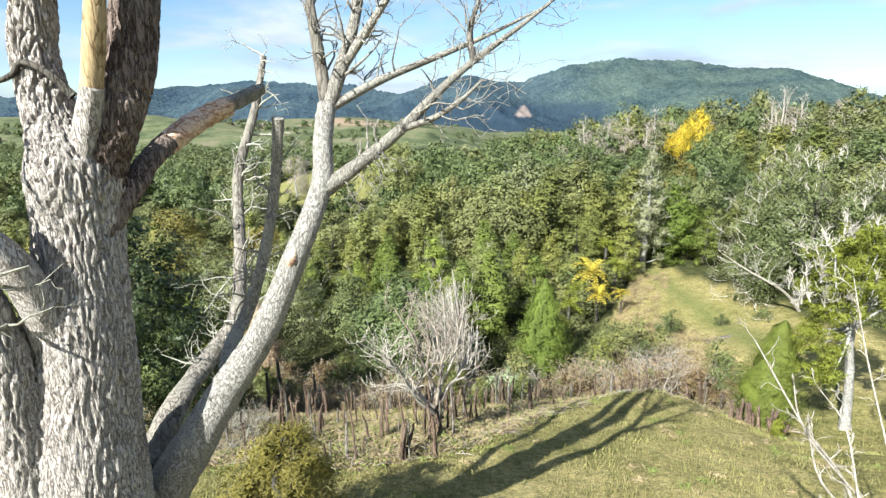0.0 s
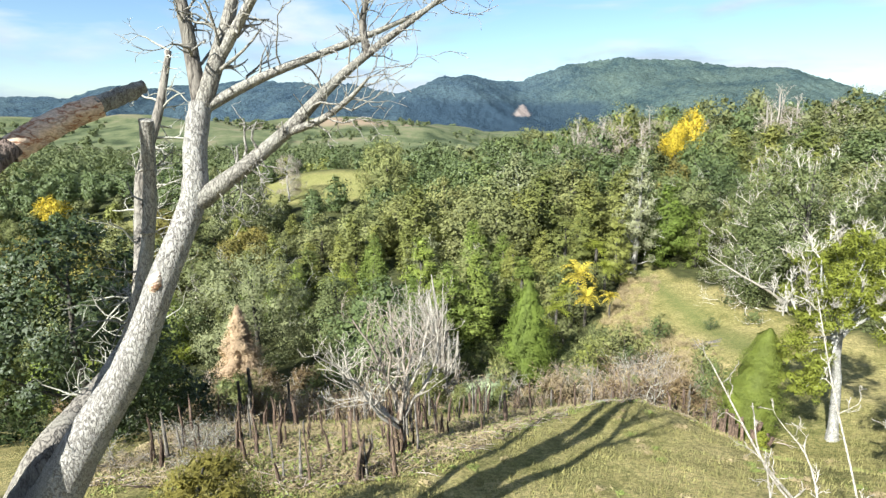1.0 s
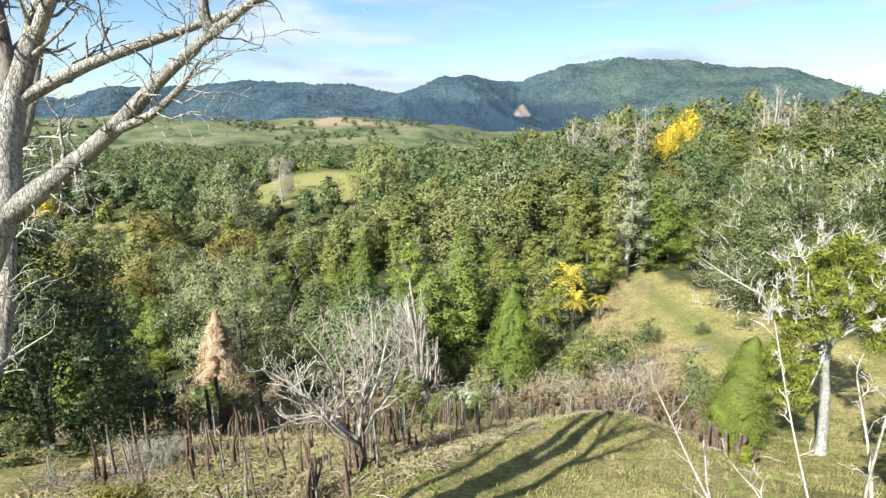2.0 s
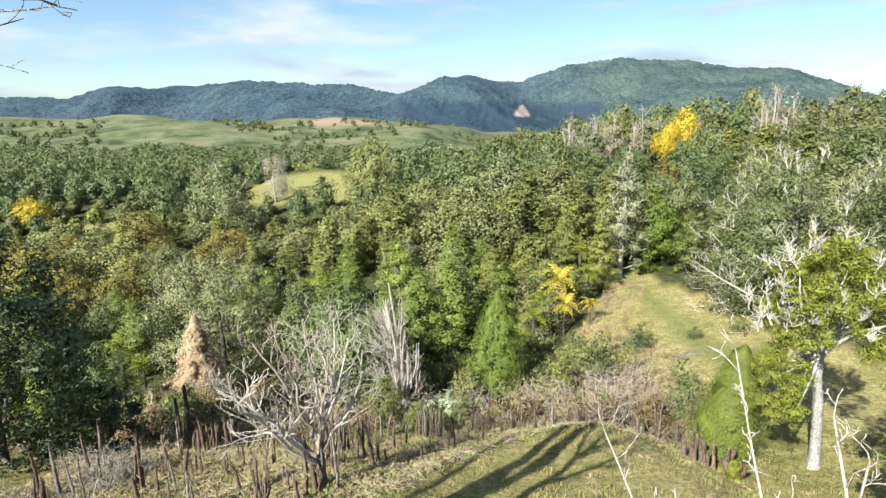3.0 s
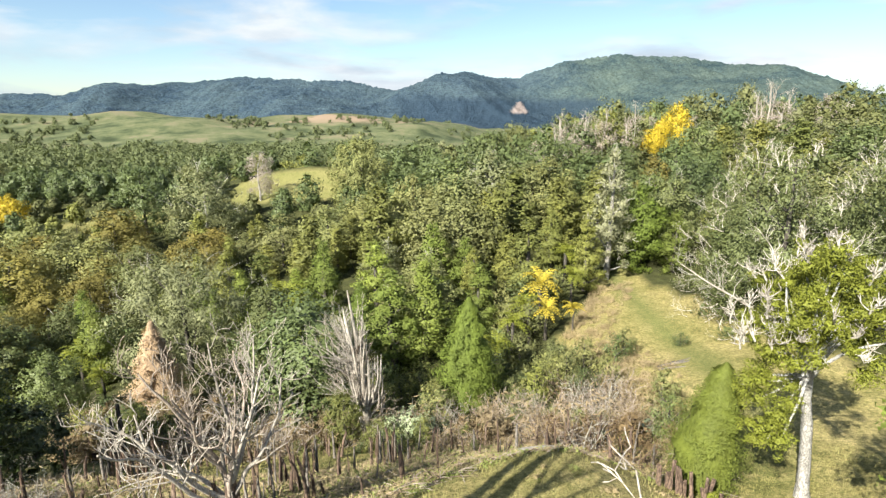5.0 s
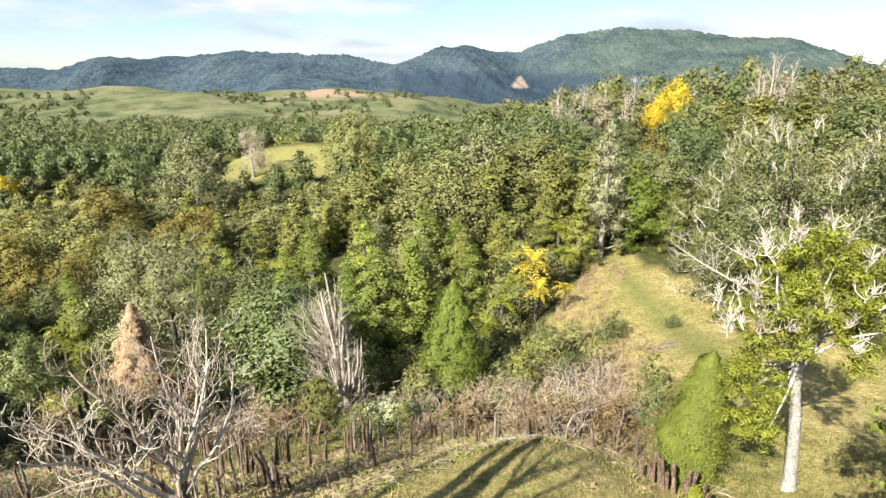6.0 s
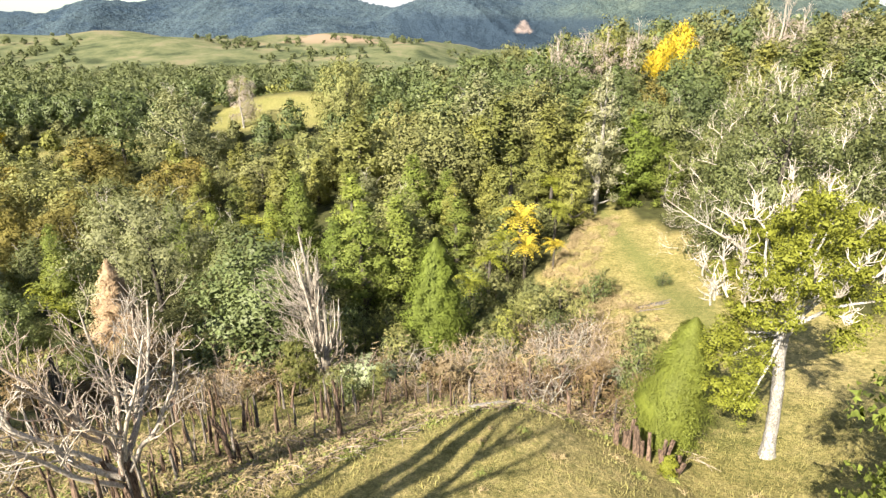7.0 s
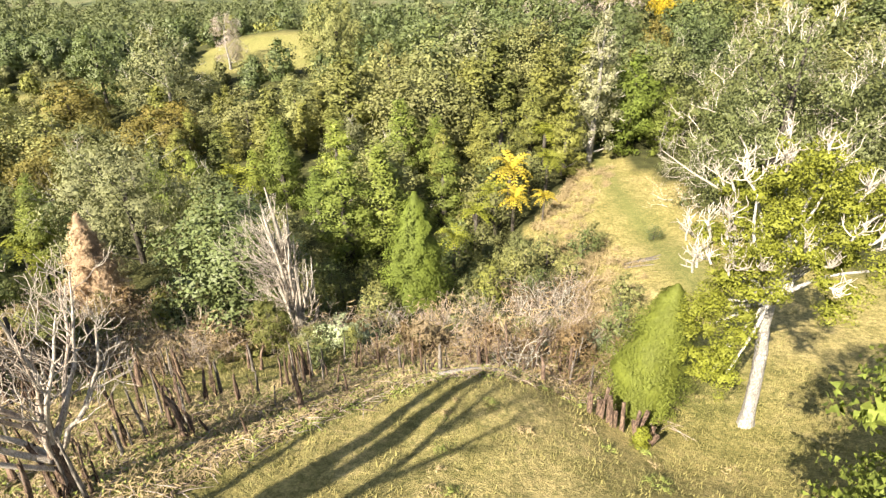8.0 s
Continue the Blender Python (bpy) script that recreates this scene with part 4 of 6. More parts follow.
# ---------------------------------------------------------------- the great grey tree beside the camera
def great_tree():
    rng = np.random.default_rng(3)
    root = thing("great_tree", "great grey furrow-barked tree with broken and bare limbs", "tree")

    def furrowed(name, pts, radii, mat, sides, depth, label=""):
        """A stem whose bark stands up in long plates between deep cracks."""
        heap = Heap()
        p, r = spline(pts, radii, 28)
        d = np.gradient(p, axis=0)
        d /= np.linalg.norm(d, axis=1)[:, None]
        a = np.cross(d, (0.2, 1, 0.1))
        a /= np.linalg.norm(a, axis=1)[:, None]
        b = np.cross(d, a)
        ang = np.arange(sides) * 2 * np.pi / sides
        ring = np.cos(ang)[None, :, None] * a[:, None] + np.sin(ang)[None, :, None] * b[:, None]
        wall = p[:, None] + r[:, None, None] * ring
        rel = np.zeros(wall.shape[:2])
        for i in range(len(p)):
            for j in range(sides):
                q = wall[i, j]
                warp = noise.noise((q[0] * 5, q[1] * 5, q[2] * 4)) * 0.7
                ridge = min(1.0, abs(noise.noise((q[0] * 21 + warp, q[1] * 21 + warp, q[2] * 3.4))) * 4.0)
                rel[i, j] = ridge - 0.6 + 0.4 * noise.noise((q[0] * 26, q[1] * 26, q[2] * 13)) + 0.6 * noise.noise((q[0] * 1.5, q[1] * 1.5, q[2] * 1.1))
        wall = wall + (depth * rel)[..., None] * ring
        i, j = np.meshgrid(np.arange(len(p) - 1), np.arange(sides), indexing="ij")
        k = (j + 1) % sides
        heap.add(wall.reshape(-1, 3), np.stack([i * sides + j, i * sides + k, (i + 1) * sides + k, (i + 1) * sides + j], -1).reshape(-1, 4))
        return part(name, heap, mat, root, label, smooth=True)

    def limb(name, pts, radii, mat, sides=14, rough=0.05, label="", n=8, on=None):
        heap = Heap()
        tube(heap, *spline(pts, radii, n), sides, rng, rough)
        return part(name, heap, mat, on or root, label, smooth=True)

    furrowed("trunk", [(-7.9, 1.9, 5.6), (-8.0, 1.95, 8.0), (-7.9, 2.0, 9.4), (-7.75, 2.1, 11.5), (-7.67, 2.2, 12.9), (-7.62, 2.2, 13.6), (-7.78, 2.2, 14.2), (-7.87, 2.2, 14.9), (-7.76, 2.2, 15.6), (-7.7, 2.2, 18)],
         [1.0, 0.78, 0.64, 0.52, 0.45, 0.47, 0.27, 0.215, 0.20, 0.14], BARK_BIG, 230, 0.045, "thick trunk in deep furrowed grey bark")
    furrowed("stem", [(-7.6, 2.25, 12.9), (-7.42, 2.27, 13.6), (-7.08, 2.3, 14.2), (-6.92, 2.4, 14.75), (-6.83, 2.5, 15.5), (-6.5, 2.6, 18)],
         [0.34, 0.32, 0.24, 0.255, 0.25, 0.18], BARK_RED_SHADED, 130, 0.034, "dark red-brown upright stem")
    snapped = limb("snapped_stem", [(-7.5, 2.1, 13.4), (-7.3, 2.05, 14.0), (-7.1, 1.98, 14.5)], [0.2, 0.155, 0.12], BARK_BIG, 14, 0.05)
    limb("bare_stem", [(-7.12, 1.98, 14.45), (-7.02, 1.97, 14.9), (-6.93, 1.97, 15.4), (-6.85, 2.0, 16.2)], [0.105, 0.11, 0.10, 0.08], WOOD_CREAM, 14, 0.03, "stem stripped to bare yellow wood", on=snapped)
    furrowed("trunk_fork", [(-8.5, 1.75, 6.2), (-8.42, 1.7, 9.0), (-8.3, 1.6, 10.6), (-8.24, 1.5, 11.5), (-8.35, 1.35, 12.5), (-8.7, 1.2, 14)],
         [0.42, 0.36, 0.28, 0.25, 0.22, 0.2], BARK_BIG, 130, 0.034)
    limb("limb", [(-7.9, 1.9, 11.5), (-7.85, 1.55, 12.4), (-7.95, 1.3, 12.9), (-8.3, 1.0, 13.5)], [0.26, 0.2, 0.17, 0.12], BARK_BIG, 12, 0.06)
    limb("broken_limb", [(-7.4, 2.15, 12.85), (-7.17, 2.5, 13.36), (-7.1, 2.85, 13.66), (-7.02, 3.15, 13.88)], [0.16, 0.145, 0.14, 0.138], BARK_RED_SHADED, 12, 0.07, "dark reddish broken limb")
    peeled = limb("peeled_limb", [(-7.04, 3.1, 13.84), (-6.95, 3.5, 14.05), (-6.78, 3.85, 14.24), (-6.6, 4.12, 14.37)], [0.136, 0.142, 0.138, 0.128], WOOD_RAW, 14, 0.09, "peeling limb with bare orange wood and white bark")
    limb("limb_end", [(-6.62, 4.09, 14.36), (-6.4, 4.4, 14.52), (-6.24, 4.58, 14.63)], [0.126, 0.122, 0.085], BARK_ASH, 12, 0.12, "grey splintered limb end", on=peeled)
    limb("snag", [(-6.6, 3.05, 10.3), (-6.62, 3.5, 10.85), (-6.48, 3.87, 11.28), (-6.2, 3.86, 12.0), (-5.98, 3.84, 12.79), (-5.82, 3.75, 13.5), (-5.7, 3.62, 14.18)], [0.12, 0.115, 0.105, 0.09, 0.08, 0.078, 0.085], BARK_ASH, 11, 0.1, "broken grey snag")

    limb("dark_branch", [(-7.35, 2.0, 14.4), (-7.56, 1.95, 14.64), (-7.82, 1.95, 14.74), (-7.93, 1.93, 14.62), (-8.1, 1.9, 14.55), (-8.4, 1.9, 14.55)], [0.05, 0.04, 0.035, 0.032, 0.028, 0.02], BARK_DARK, 8, 0.08, "dark curling branch")
    # the long pale limb and its branches
    pale = limb("pale_limb", [(-7.8, 2.7, 7.6), (-7.57, 2.9, 8.68), (-7.04, 2.9, 9.57), (-6.48, 2.95, 10.45), (-5.86, 3.0, 11.38), (-5.38, 3.05, 12.41), (-5.06, 3.3, 13.29), (-5.05, 3.45, 13.87), (-5.01, 3.6, 14.36)],
         [0.42, 0.35, 0.30, 0.245, 0.195, 0.16, 0.145, 0.135, 0.125], BARK_PALE, 14, 0.05, "long pale grey leaning limb")
    limb("wound", [(-5.44, 2.93, 12.28), (-5.40, 2.93, 12.40), (-5.35, 2.95, 12.52)], [0.05, 0.09, 0.04], WOOD_RAW, 8, 0.1, "fresh orange scar in the bark", on=pale)
    lines = {
        "up": ([(-5.0, 3.58, 14.25), (-5.11, 3.7, 14.98), (-5.23, 3.8, 15.7), (-5.29, 3.9, 16.5)], [0.09, 0.08, 0.062, 0.04], BARK_MID),
        "up2": ([(-5.0, 3.6, 14.3), (-4.79, 3.7, 14.9), (-4.62, 3.8, 15.48), (-4.45, 3.9, 16.4)], [0.11, 0.092, 0.072, 0.045], BARK_ASH),
        "up3": ([(-4.79, 3.7, 14.85), (-4.44, 3.6, 15.28), (-4.08, 3.5, 15.75), (-3.8, 3.4, 16.3)], [0.075, 0.06, 0.045, 0.02], BARK_ASH),
        "right": ([(-5.08, 3.3, 13.2), (-4.45, 3.4, 13.66), (-3.97, 3.5, 14.06), (-3.41, 3.6, 14.6), (-2.96, 3.7, 14.97), (-2.38, 3.8, 15.39), (-1.8, 3.9, 15.85)], [0.125, 0.094, 0.079, 0.056, 0.045, 0.03, 0.015], BARK_ASH),
        "mid": ([(-4.99, 3.6, 14.3), (-4.5, 3.75, 14.58), (-4.12, 3.9, 14.77), (-3.35, 4.2, 15.1), (-2.8, 4.4, 15.35), (-1.99, 4.6, 15.75)], [0.07, 0.06, 0.052, 0.042, 0.03, 0.012], BARK_ASH),
        "low": ([(-4.0, 3.5, 14.03), (-3.55, 3.4, 14.18), (-3.2, 3.3, 14.4), (-2.95, 3.2, 14.62)], [0.05, 0.04, 0.03, 0.012], BARK_ASH),
        "fork": ([(-3.05, 3.68, 14.9), (-3.1, 3.75, 15.3), (-2.95, 3.8, 15.75)], [0.05, 0.04, 0.02], BARK_MID),
    }
    twig_heap = Heap()
    for pts, radii, mat in lines.values():
        limb("branch", pts, radii, mat, 9, 0.05, n=5)
        p, r = spline(pts, radii, 6)
        for k in range(4, len(p), 2 if len(pts) > 4 else 1):
            d = unit(p[k] - p[k - 1])
            side = rng.normal(0, 1, 3)
            side = unit(side - (side @ d) * d)
            twigs(twig_heap, rng, p[k], d * 0.6 + side * 0.8 + (0, 0, 0.15), rng.uniform(0.3, 0.85), max(0.006, r[k] * 0.3), 2, (1, 4), 0.3, 0.1, 4, 0.8, 0.6)
    for k in range(14):
        u = rng.uniform(0, 1)
        twigs(twig_heap, rng, np.array([-6.4, 3.87, 11.5]) * (1 - u) + np.array([-5.75, 3.68, 13.9]) * u, (rng.normal(0, 1), rng.normal(0, 0.5), rng.uniform(-0.4, 0.7)), rng.uniform(0.3, 0.75), 0.018, 2, (1, 4), 0.3, 0.05, 4, 0.8, 0.6)
    # twigs under the pale fork
    for k in range(9):
        s = np.array([-5.0, 3.3, 13.3]) + rng.uniform(0, 1, 1) * np.array([0.75, 0.12, 0.5])
        twigs(twig_heap, rng, s, (rng.uniform(-0.4, 1), rng.uniform(-0.6, 0.2), rng.uniform(-1, 0.3)), rng.uniform(0.3, 0.6), 0.014, 2, (2, 4), 0.35, -0.15, 4, 0.8, 0.6)
    tagged(part("fine_wood", twig_heap, BARK_ASH, root, "thin bleached bare twigs", smooth=True), kind="stuff")

    heap = Heap()
    for k in range(6):
        s = np.array([-8.1, 1.5, 12.0 + 0.5 * k])
        twigs(heap, rng, s, (rng.uniform(-0.8, 0.2), rng.uniform(-1.2, -0.2), rng.uniform(-0.4, 0.6)), rng.uniform(0.5, 1.0), 0.03, 2, (2, 4), 0.3, 0.05, 4, 0.8, 0.6)
    tagged(part("grey_fine_wood", heap, BARK_LICHEN, root, "grey lichened bare twigs", smooth=True), kind="stuff")
    return root


great_tree()


def lichened_snag():
    """The bare grey tree that stands just past the great one: one bent stem."""
    rng = np.random.default_rng(5)
    root = thing("lichened_snag", "bare grey lichened tree with a bent stem", "tree")
    heap = Heap()
    bent = [(-8.37, 2.61, float(height_at(-8.37, 2.61)) - 0.3), (-8.12, 2.76, 7.94), (-7.82, 2.96, 8.94), (-7.79, 3.26, 9.31), (-7.64, 3.58, 9.79), (-7.60, 4.26, 10.03), (-7.41, 4.87, 10.39), (-7.21, 5.09, 10.84), (-7.25, 5.52, 11.77), (-7.39, 5.95, 12.75), (-7.36, 6.10, 13.36), (-7.11, 6.33, 14.28), (-6.93, 6.58, 15.31)]
    tube(heap, *spline(bent, [0.3, 0.26, 0.235, 0.21, 0.19, 0.165, 0.14, 0.12, 0.105, 0.09, 0.085, 0.07, 0.045], 5), 11, rng, 0.07)
    # the darker grey bark puts the stem's shade into its colour
    part("bent_stem", heap, BARK_MID, root, smooth=True)
    heap = Heap()
    p, r = spline(bent[5:], [1] * len(bent[5:]), 5)
    for k in range(1, len(p)):
        twigs(heap, rng, p[k], (rng.normal(0, 1), rng.normal(0, 0.5), rng.uniform(-0.3, 0.8)), rng.uniform(0.35, 1.0), 0.024, 2, (2, 4), 0.3, 0.1, 4, 0.8, 0.6)
    tagged(part("fine_wood", heap, BARK_LICHEN, root, "grey lichened bare twigs", smooth=True), kind="stuff")
    return root


lichened_snag()


# ---------------------------------------------------------------- trees of their own
def wavy(rng, start, way, length, n, curl=0.3, lift=0.3):
    """A wandering line that turns upwards as it goes."""
    p, d = [np.asarray(start, float)], unit(way)
    for _ in range(n):
        d = unit(d + rng.normal(0, curl, 3) + (0, 0, lift))
        p.append(p[-1] + d * length / n)
    return p


def dead_tree(x, y, size):
    """The bleached bare tree: a short dark trunk that parts into stout crooked limbs."""
    rng = np.random.default_rng(21)
    root = thing("dead_tree", "bleached dead tree with stout crooked bare limbs", "tree", at=(x, y, float(height_at(x, y)) - 0.1), size=size)
    stem = Heap()
    tube(stem, *spline([(0, 0, -0.3), (0.05, 0, 0.6), (0.02, 0.05, 1.3), (0.1, 0.0, 1.9)], [0.27, 0.21, 0.19, 0.12], 4), 9, rng, 0.1)
    part("trunk", stem, STEM, root, "dark weathered trunk", smooth=True)
    for k in range(11):
        a = k * 2 * np.pi / 11 + rng.uniform(-0.25, 0.25)
        out = rng.uniform(0.45, 0.95) if k % 3 else 0.25
        heap = Heap()
        line = wavy(rng, (0.03, 0, rng.uniform(1.0, 1.9)), (math.cos(a) * out, math.sin(a) * out, 0.75), rng.uniform(3.7, 5.0), 8, 0.2, 0.12)
        r0 = rng.uniform(0.065, 0.09)
        q, r = spline(line, np.linspace(r0, 0.02, len(line)), 3)
        tube(heap, q, r, 7, rng, 0.08)
        for i in range(7, len(q), 2):
            side = rng.normal(0, 1, 3)
            d = unit(q[i] - q[i - 1])
            side = unit(side - (side @ d) * d)
            twigs(heap, rng, q[i], d * 0.55 + side * 0.9 + (0, 0, 0.35), rng.uniform(0.8, 1.7) * (1.1 - 0.5 * i / len(q)), r[i] * 0.5, 2, (2, 4), 0.22, 0.3, 4, 0.62, 0.58, stop=0.009)
        part("branch", heap, BARK_TWIG if k % 3 else BARK_DRY, root, smooth=True)
    return root


dead_tree(-4.3, 14.7, 1.0)


def spar_tree(x, y, size):
    """The dead tree of close upright splintered spars, with thin boughs to one side."""
    rng = np.random.default_rng(31)
    root = thing("dead_spar_tree", "dead silver tree of close upright splintered spars", "tree", at=(x, y, float(height_at(x, y)) - 0.1), size=size)
    stem = Heap()
    tube(stem, *spline([(0, 0, -0.3), (0.0, 0, 2.0), (-0.3, 0.1, 5.0), (-0.75, 0.1, 8.6)], [0.3, 0.24, 0.16, 0.03], 5), 9, rng, 0.12)
    part("trunk", stem, BARK_TWIG, root, smooth=True)
    for k in range(26):
        z = rng.uniform(0.6, 5.0)
        a = rng.uniform(0, 2 * np.pi)
        tilt = rng.uniform(0.04, 0.2)
        s = np.array([-0.07 * z + math.cos(a) * 0.22, math.sin(a) * 0.22, z])
        top = s + np.array([math.cos(a) * tilt - 0.06, math.sin(a) * tilt, 1]) * rng.uniform(2.0, 4.2)
        heap = Heap()
        tube(heap, *spline([s, (s + top) / 2 + rng.normal(0, 0.06, 3), top], [0.05, 0.06, 0.012], 4), 5, rng, 0.15)
        for _ in range(3):
            u = rng.uniform(0.3, 0.9)
            twigs(heap, rng, s + (top - s) * u, (rng.normal(0, 0.5), rng.normal(0, 0.5), 1), rng.uniform(0.3, 0.8), 0.02, 1, (1, 3), 0.15, 0.2, 4, 0.5, 0.6, stop=0.008)
        part("spar", heap, BARK_TWIG if k % 3 else BARK_BONE, root, smooth=True)
    for k in range(34):
        a = rng.normal(math.pi, 0.7)
        z = rng.uniform(1.5, 5.5)
        heap = Heap()
        twigs(heap, rng, (-0.07 * z, 0, z), (math.cos(a), math.sin(a), rng.uniform(0.55, 1.2)), rng.uniform(1.6, 3.0), 0.042, 2, (3, 6), 0.13, 0.22, 4, 0.55, 0.45, stop=0.009)
        part("side_branch", heap, BARK_TWIG, root, smooth=True)
    for k in range(30):
        a, z = rng.uniform(0, 6.28), rng.uniform(1.0, 5.0)
        heap = Heap()
        twigs(heap, rng, (-0.07 * z, 0, z), (math.cos(a) * 0.7, math.sin(a) * 0.7, rng.uniform(0.6, 1.2)), rng.uniform(1.2, 2.3) * (1.15 - z / 9), 0.026, 2, (3, 6), 0.15, 0.2, 4, 0.55, 0.5, stop=0.007)
        part("bough", heap, BARK_DRY, root, smooth=True)
    for k in range(12):
        a = rng.normal(0.0, 0.8)
        z = rng.uniform(0.3, 2.2)
        s = np.array([0.1, 0, z])
        top = s + np.array([math.cos(a) * 0.75, math.sin(a) * 0.5, 0]) * rng.uniform(0.7, 1.5) + (0, 0, rng.uniform(1.6, 3.6))
        heap = Heap()
        tube(heap, *spline([s, s * 0.4 + top * 0.6 + (0.25 * math.cos(a), 0, -0.5), top], [0.075, 0.06, 0.014], 4), 5, rng, 0.12)
        for _ in range(4):
            twigs(heap, rng, s * 0.3 + top * 0.7, (rng.normal(0, 0.6), rng.normal(0, 0.6), 0.8), rng.uniform(0.4, 0.9), 0.018, 1, (1, 3), 0.2, 0.1, 4, 0.5, 0.6, stop=0.008)
        part("low_spar", heap, BARK_TWIG if k % 3 else BARK_BONE, root, smooth=True)
    return root


spar_tree(-3.4, 29.2, 1.0)


def white_tree(x, y):
    """The tree with a white trunk, clumps of yellow-green leaves and bare white antlers of dead wood."""
    rng = np.random.default_rng(41)
    z0 = float(height_at(x, y))
    root = thing("white_trunk_tree", "tree with white trunk, yellow-green leaves and bare white branch ends", "tree", at=(x, y, z0))
    fork = np.array([-0.55, 0.0, 5.15])
    stem = Heap()
    tube(stem, *spline([(0.05, 0, -0.4), (0.0, 0, 0.4), (-0.08, 0.03, 1.7), (-0.2, 0.05, 3.0), (-0.42, 0.03, 4.2), tuple(fork)], [0.36, 0.24, 0.2, 0.19, 0.17, 0.19], 5), 14, rng, 0.1)
    for d in ((-0.65, 0.1, 0.85), (0.55, -0.2, 0.9), (0.05, 0.6, 1.1), (-0.2, -0.5, 1.0)):
        tube(stem, *spline([fork - (0, 0, 0.15), fork + np.array(d) * 0.6 + (0, 0, 0.05), fork + np.array(d) * 0.85], [0.13, 0.10, 0.07], 4), 9, rng, 0.06)
    part("trunk", stem, BARK_WHITE, root, "smooth white trunk", smooth=True)
    # limbs reach out to clumps spread over a wide lumpy head, lower on one side
    middle = fork + (0.05, 0.1, 2.25)
    clumps = []
    for k in range(74):
        u = 1 - 2 * (k + 0.5) / 74
        a = k * 2.39996 + rng.normal(0, 0.3)
        w = math.sqrt(1 - u * u)
        d = np.array([math.cos(a) * w, math.sin(a) * w, u])
        c = middle + d * (2.25, 2.2, 2.6) * rng.uniform(0.62, 1.1)
        if d[2] < -0.62 and d[0] > -0.35:
            continue
        clumps.append((*c, rng.uniform(0.34, 0.6)))
    for k in range(18):
        a = rng.uniform(-0.45, 0.9) + math.pi
        q = rng.uniform(1.3, 2.6)
        clumps.append((*(fork + (math.cos(a) * q, math.sin(a) * q, rng.uniform(-2.2, 0.6))), rng.uniform(0.4, 0.62)))
    for k in range(12):
        clumps.append((*(middle + rng.normal(0, 0.75, 3)), rng.uniform(0.7, 1.0)))
    clumps = np.array(clumps)
    for k in range(0, len(clumps), 3):
        c = clumps[k, :3]
        if c[2] < fork[2] + 1.3 and c[0] > fork[0] - 0.5:
            continue
        heap = Heap()
        bow = (fork + c) / 2 + (rng.normal(0, 0.15), rng.normal(0, 0.15), 0.35 if c[2] > fork[2] else 0.15)
        tube(heap, *spline([fork + (0, 0, 0.1), bow, c], [0.08, 0.05, 0.025], 5), 7, rng, 0.05)
        part("branch", heap, BARK_WHITE, root, smooth=True)
    crown = Heap()
    knobs = knobbly(rng, clumps, 5)
    masses(crown, rng, clumps, 26, 0.62, most=0.22)
    leaves(crown, rng, *skin_places(rng, np.vstack([knobs, clumps * (1, 1, 1, 0.85)]), 52000, 0.72), 0.085, 0.55, 0.5, tri=True)
    part("crown", crown, LEAF["lime"], root, smooth=True)

    def antler(s, d, reach, tines):
        heap = Heap()
        line = wavy(rng, s, d, reach, 4, 0.16, 0.08)
        q, r = spline(line, np.linspace(0.042, 0.024, 5), 3)
        tube(heap, q, r, 6, rng, 0.1)
        for _ in range(tines):
            i = rng.integers(3, len(q))
            t = wavy(rng, q[i], unit(d) * 0.5 + rng.normal(0, 0.55, 3) + (0, 0, 0.45), rng.uniform(0.25, 0.55), 4, 0.16, 0.14)
            tube(heap, *spline(t, np.linspace(0.024, 0.009, 5), 2), 5, rng, 0.08)
            for _ in range(rng.integers(1, 4)):
                j = rng.integers(1, 5)
                t2 = wavy(rng, t[j], rng.normal(0, 0.6, 3) + (0, 0, 0.7), rng.uniform(0.15, 0.4), 3, 0.25, 0.25)
                tube(heap, t2, np.linspace(0.013, 0.007, 4), 4)
        part("bare_tip", heap, BARK_BONE, root, "bare white branch tip", smooth=True)

    order = rng.permutation(len(clumps))
    for k in [q for q in order if clumps[q, 1] < middle[1] + 1.4 and clumps[q, 2] > fork[2] + (0.6 if clumps[q, 0] < middle[0] else 1.8) and np.linalg.norm(clumps[q, :3] - middle) > 1.5][:30]:
        d = unit(clumps[k, :3] - middle)
        antler(clumps[k, :3] + d * clumps[k, 3] * 0.45, d + (0, 0, 0.35), rng.uniform(0.3, 0.6), rng.integers(5, 10))
    for k in range(9):
        s = middle + (-2.2 + rng.normal(0, 0.3), rng.uniform(-1.0, 0.8), rng.uniform(-1.6, 0.9))
        antler(s, (-0.35, -0.2, 0.9), rng.uniform(0.5, 0.9), rng.integers(7, 12))
    return root


white_tree(15.4, 20.8)

plant(solid_tree("conical_tree", "bright green dense conical young tree", "tree", 201, 7.6, 3.5, 0.0, "young", 26000, 0.15, "egg", 0.4, lump=0.34), 2.4, 33.5, 1.0)
plant(solid_tree("dead_conifer", "rusty brown dead conical tree", "tree", 202, 7.7, 3.5, 0.4, "rust", 26000, 0.2, "cone", 0.26, STEM, lump=0.42), -20.5, 37.4, 1.0)
plant(solid_tree("shrub", "dense bright yellow-green conical shrub beside the fence", "shrub", 203, 5.5, 2.5, 0.0, "shrub", 34000, 0.11, "egg", 0.22, lump=0.24, lean=(0.55, 0.1)), 11.75, 21.5, 1.0)
plant(tree("lichened_tree", "tall pale grey-green tree with lichened limbs at the track end", "tree", "", 204, 13.6, 5.6, 2.0, "pale", 7500, 0.24, "tall", 46, bare=40, bark=BARK_PALE, narrow=0.45, wild=0.9, fill=0.5), 17.2, 58.0, 1.0)
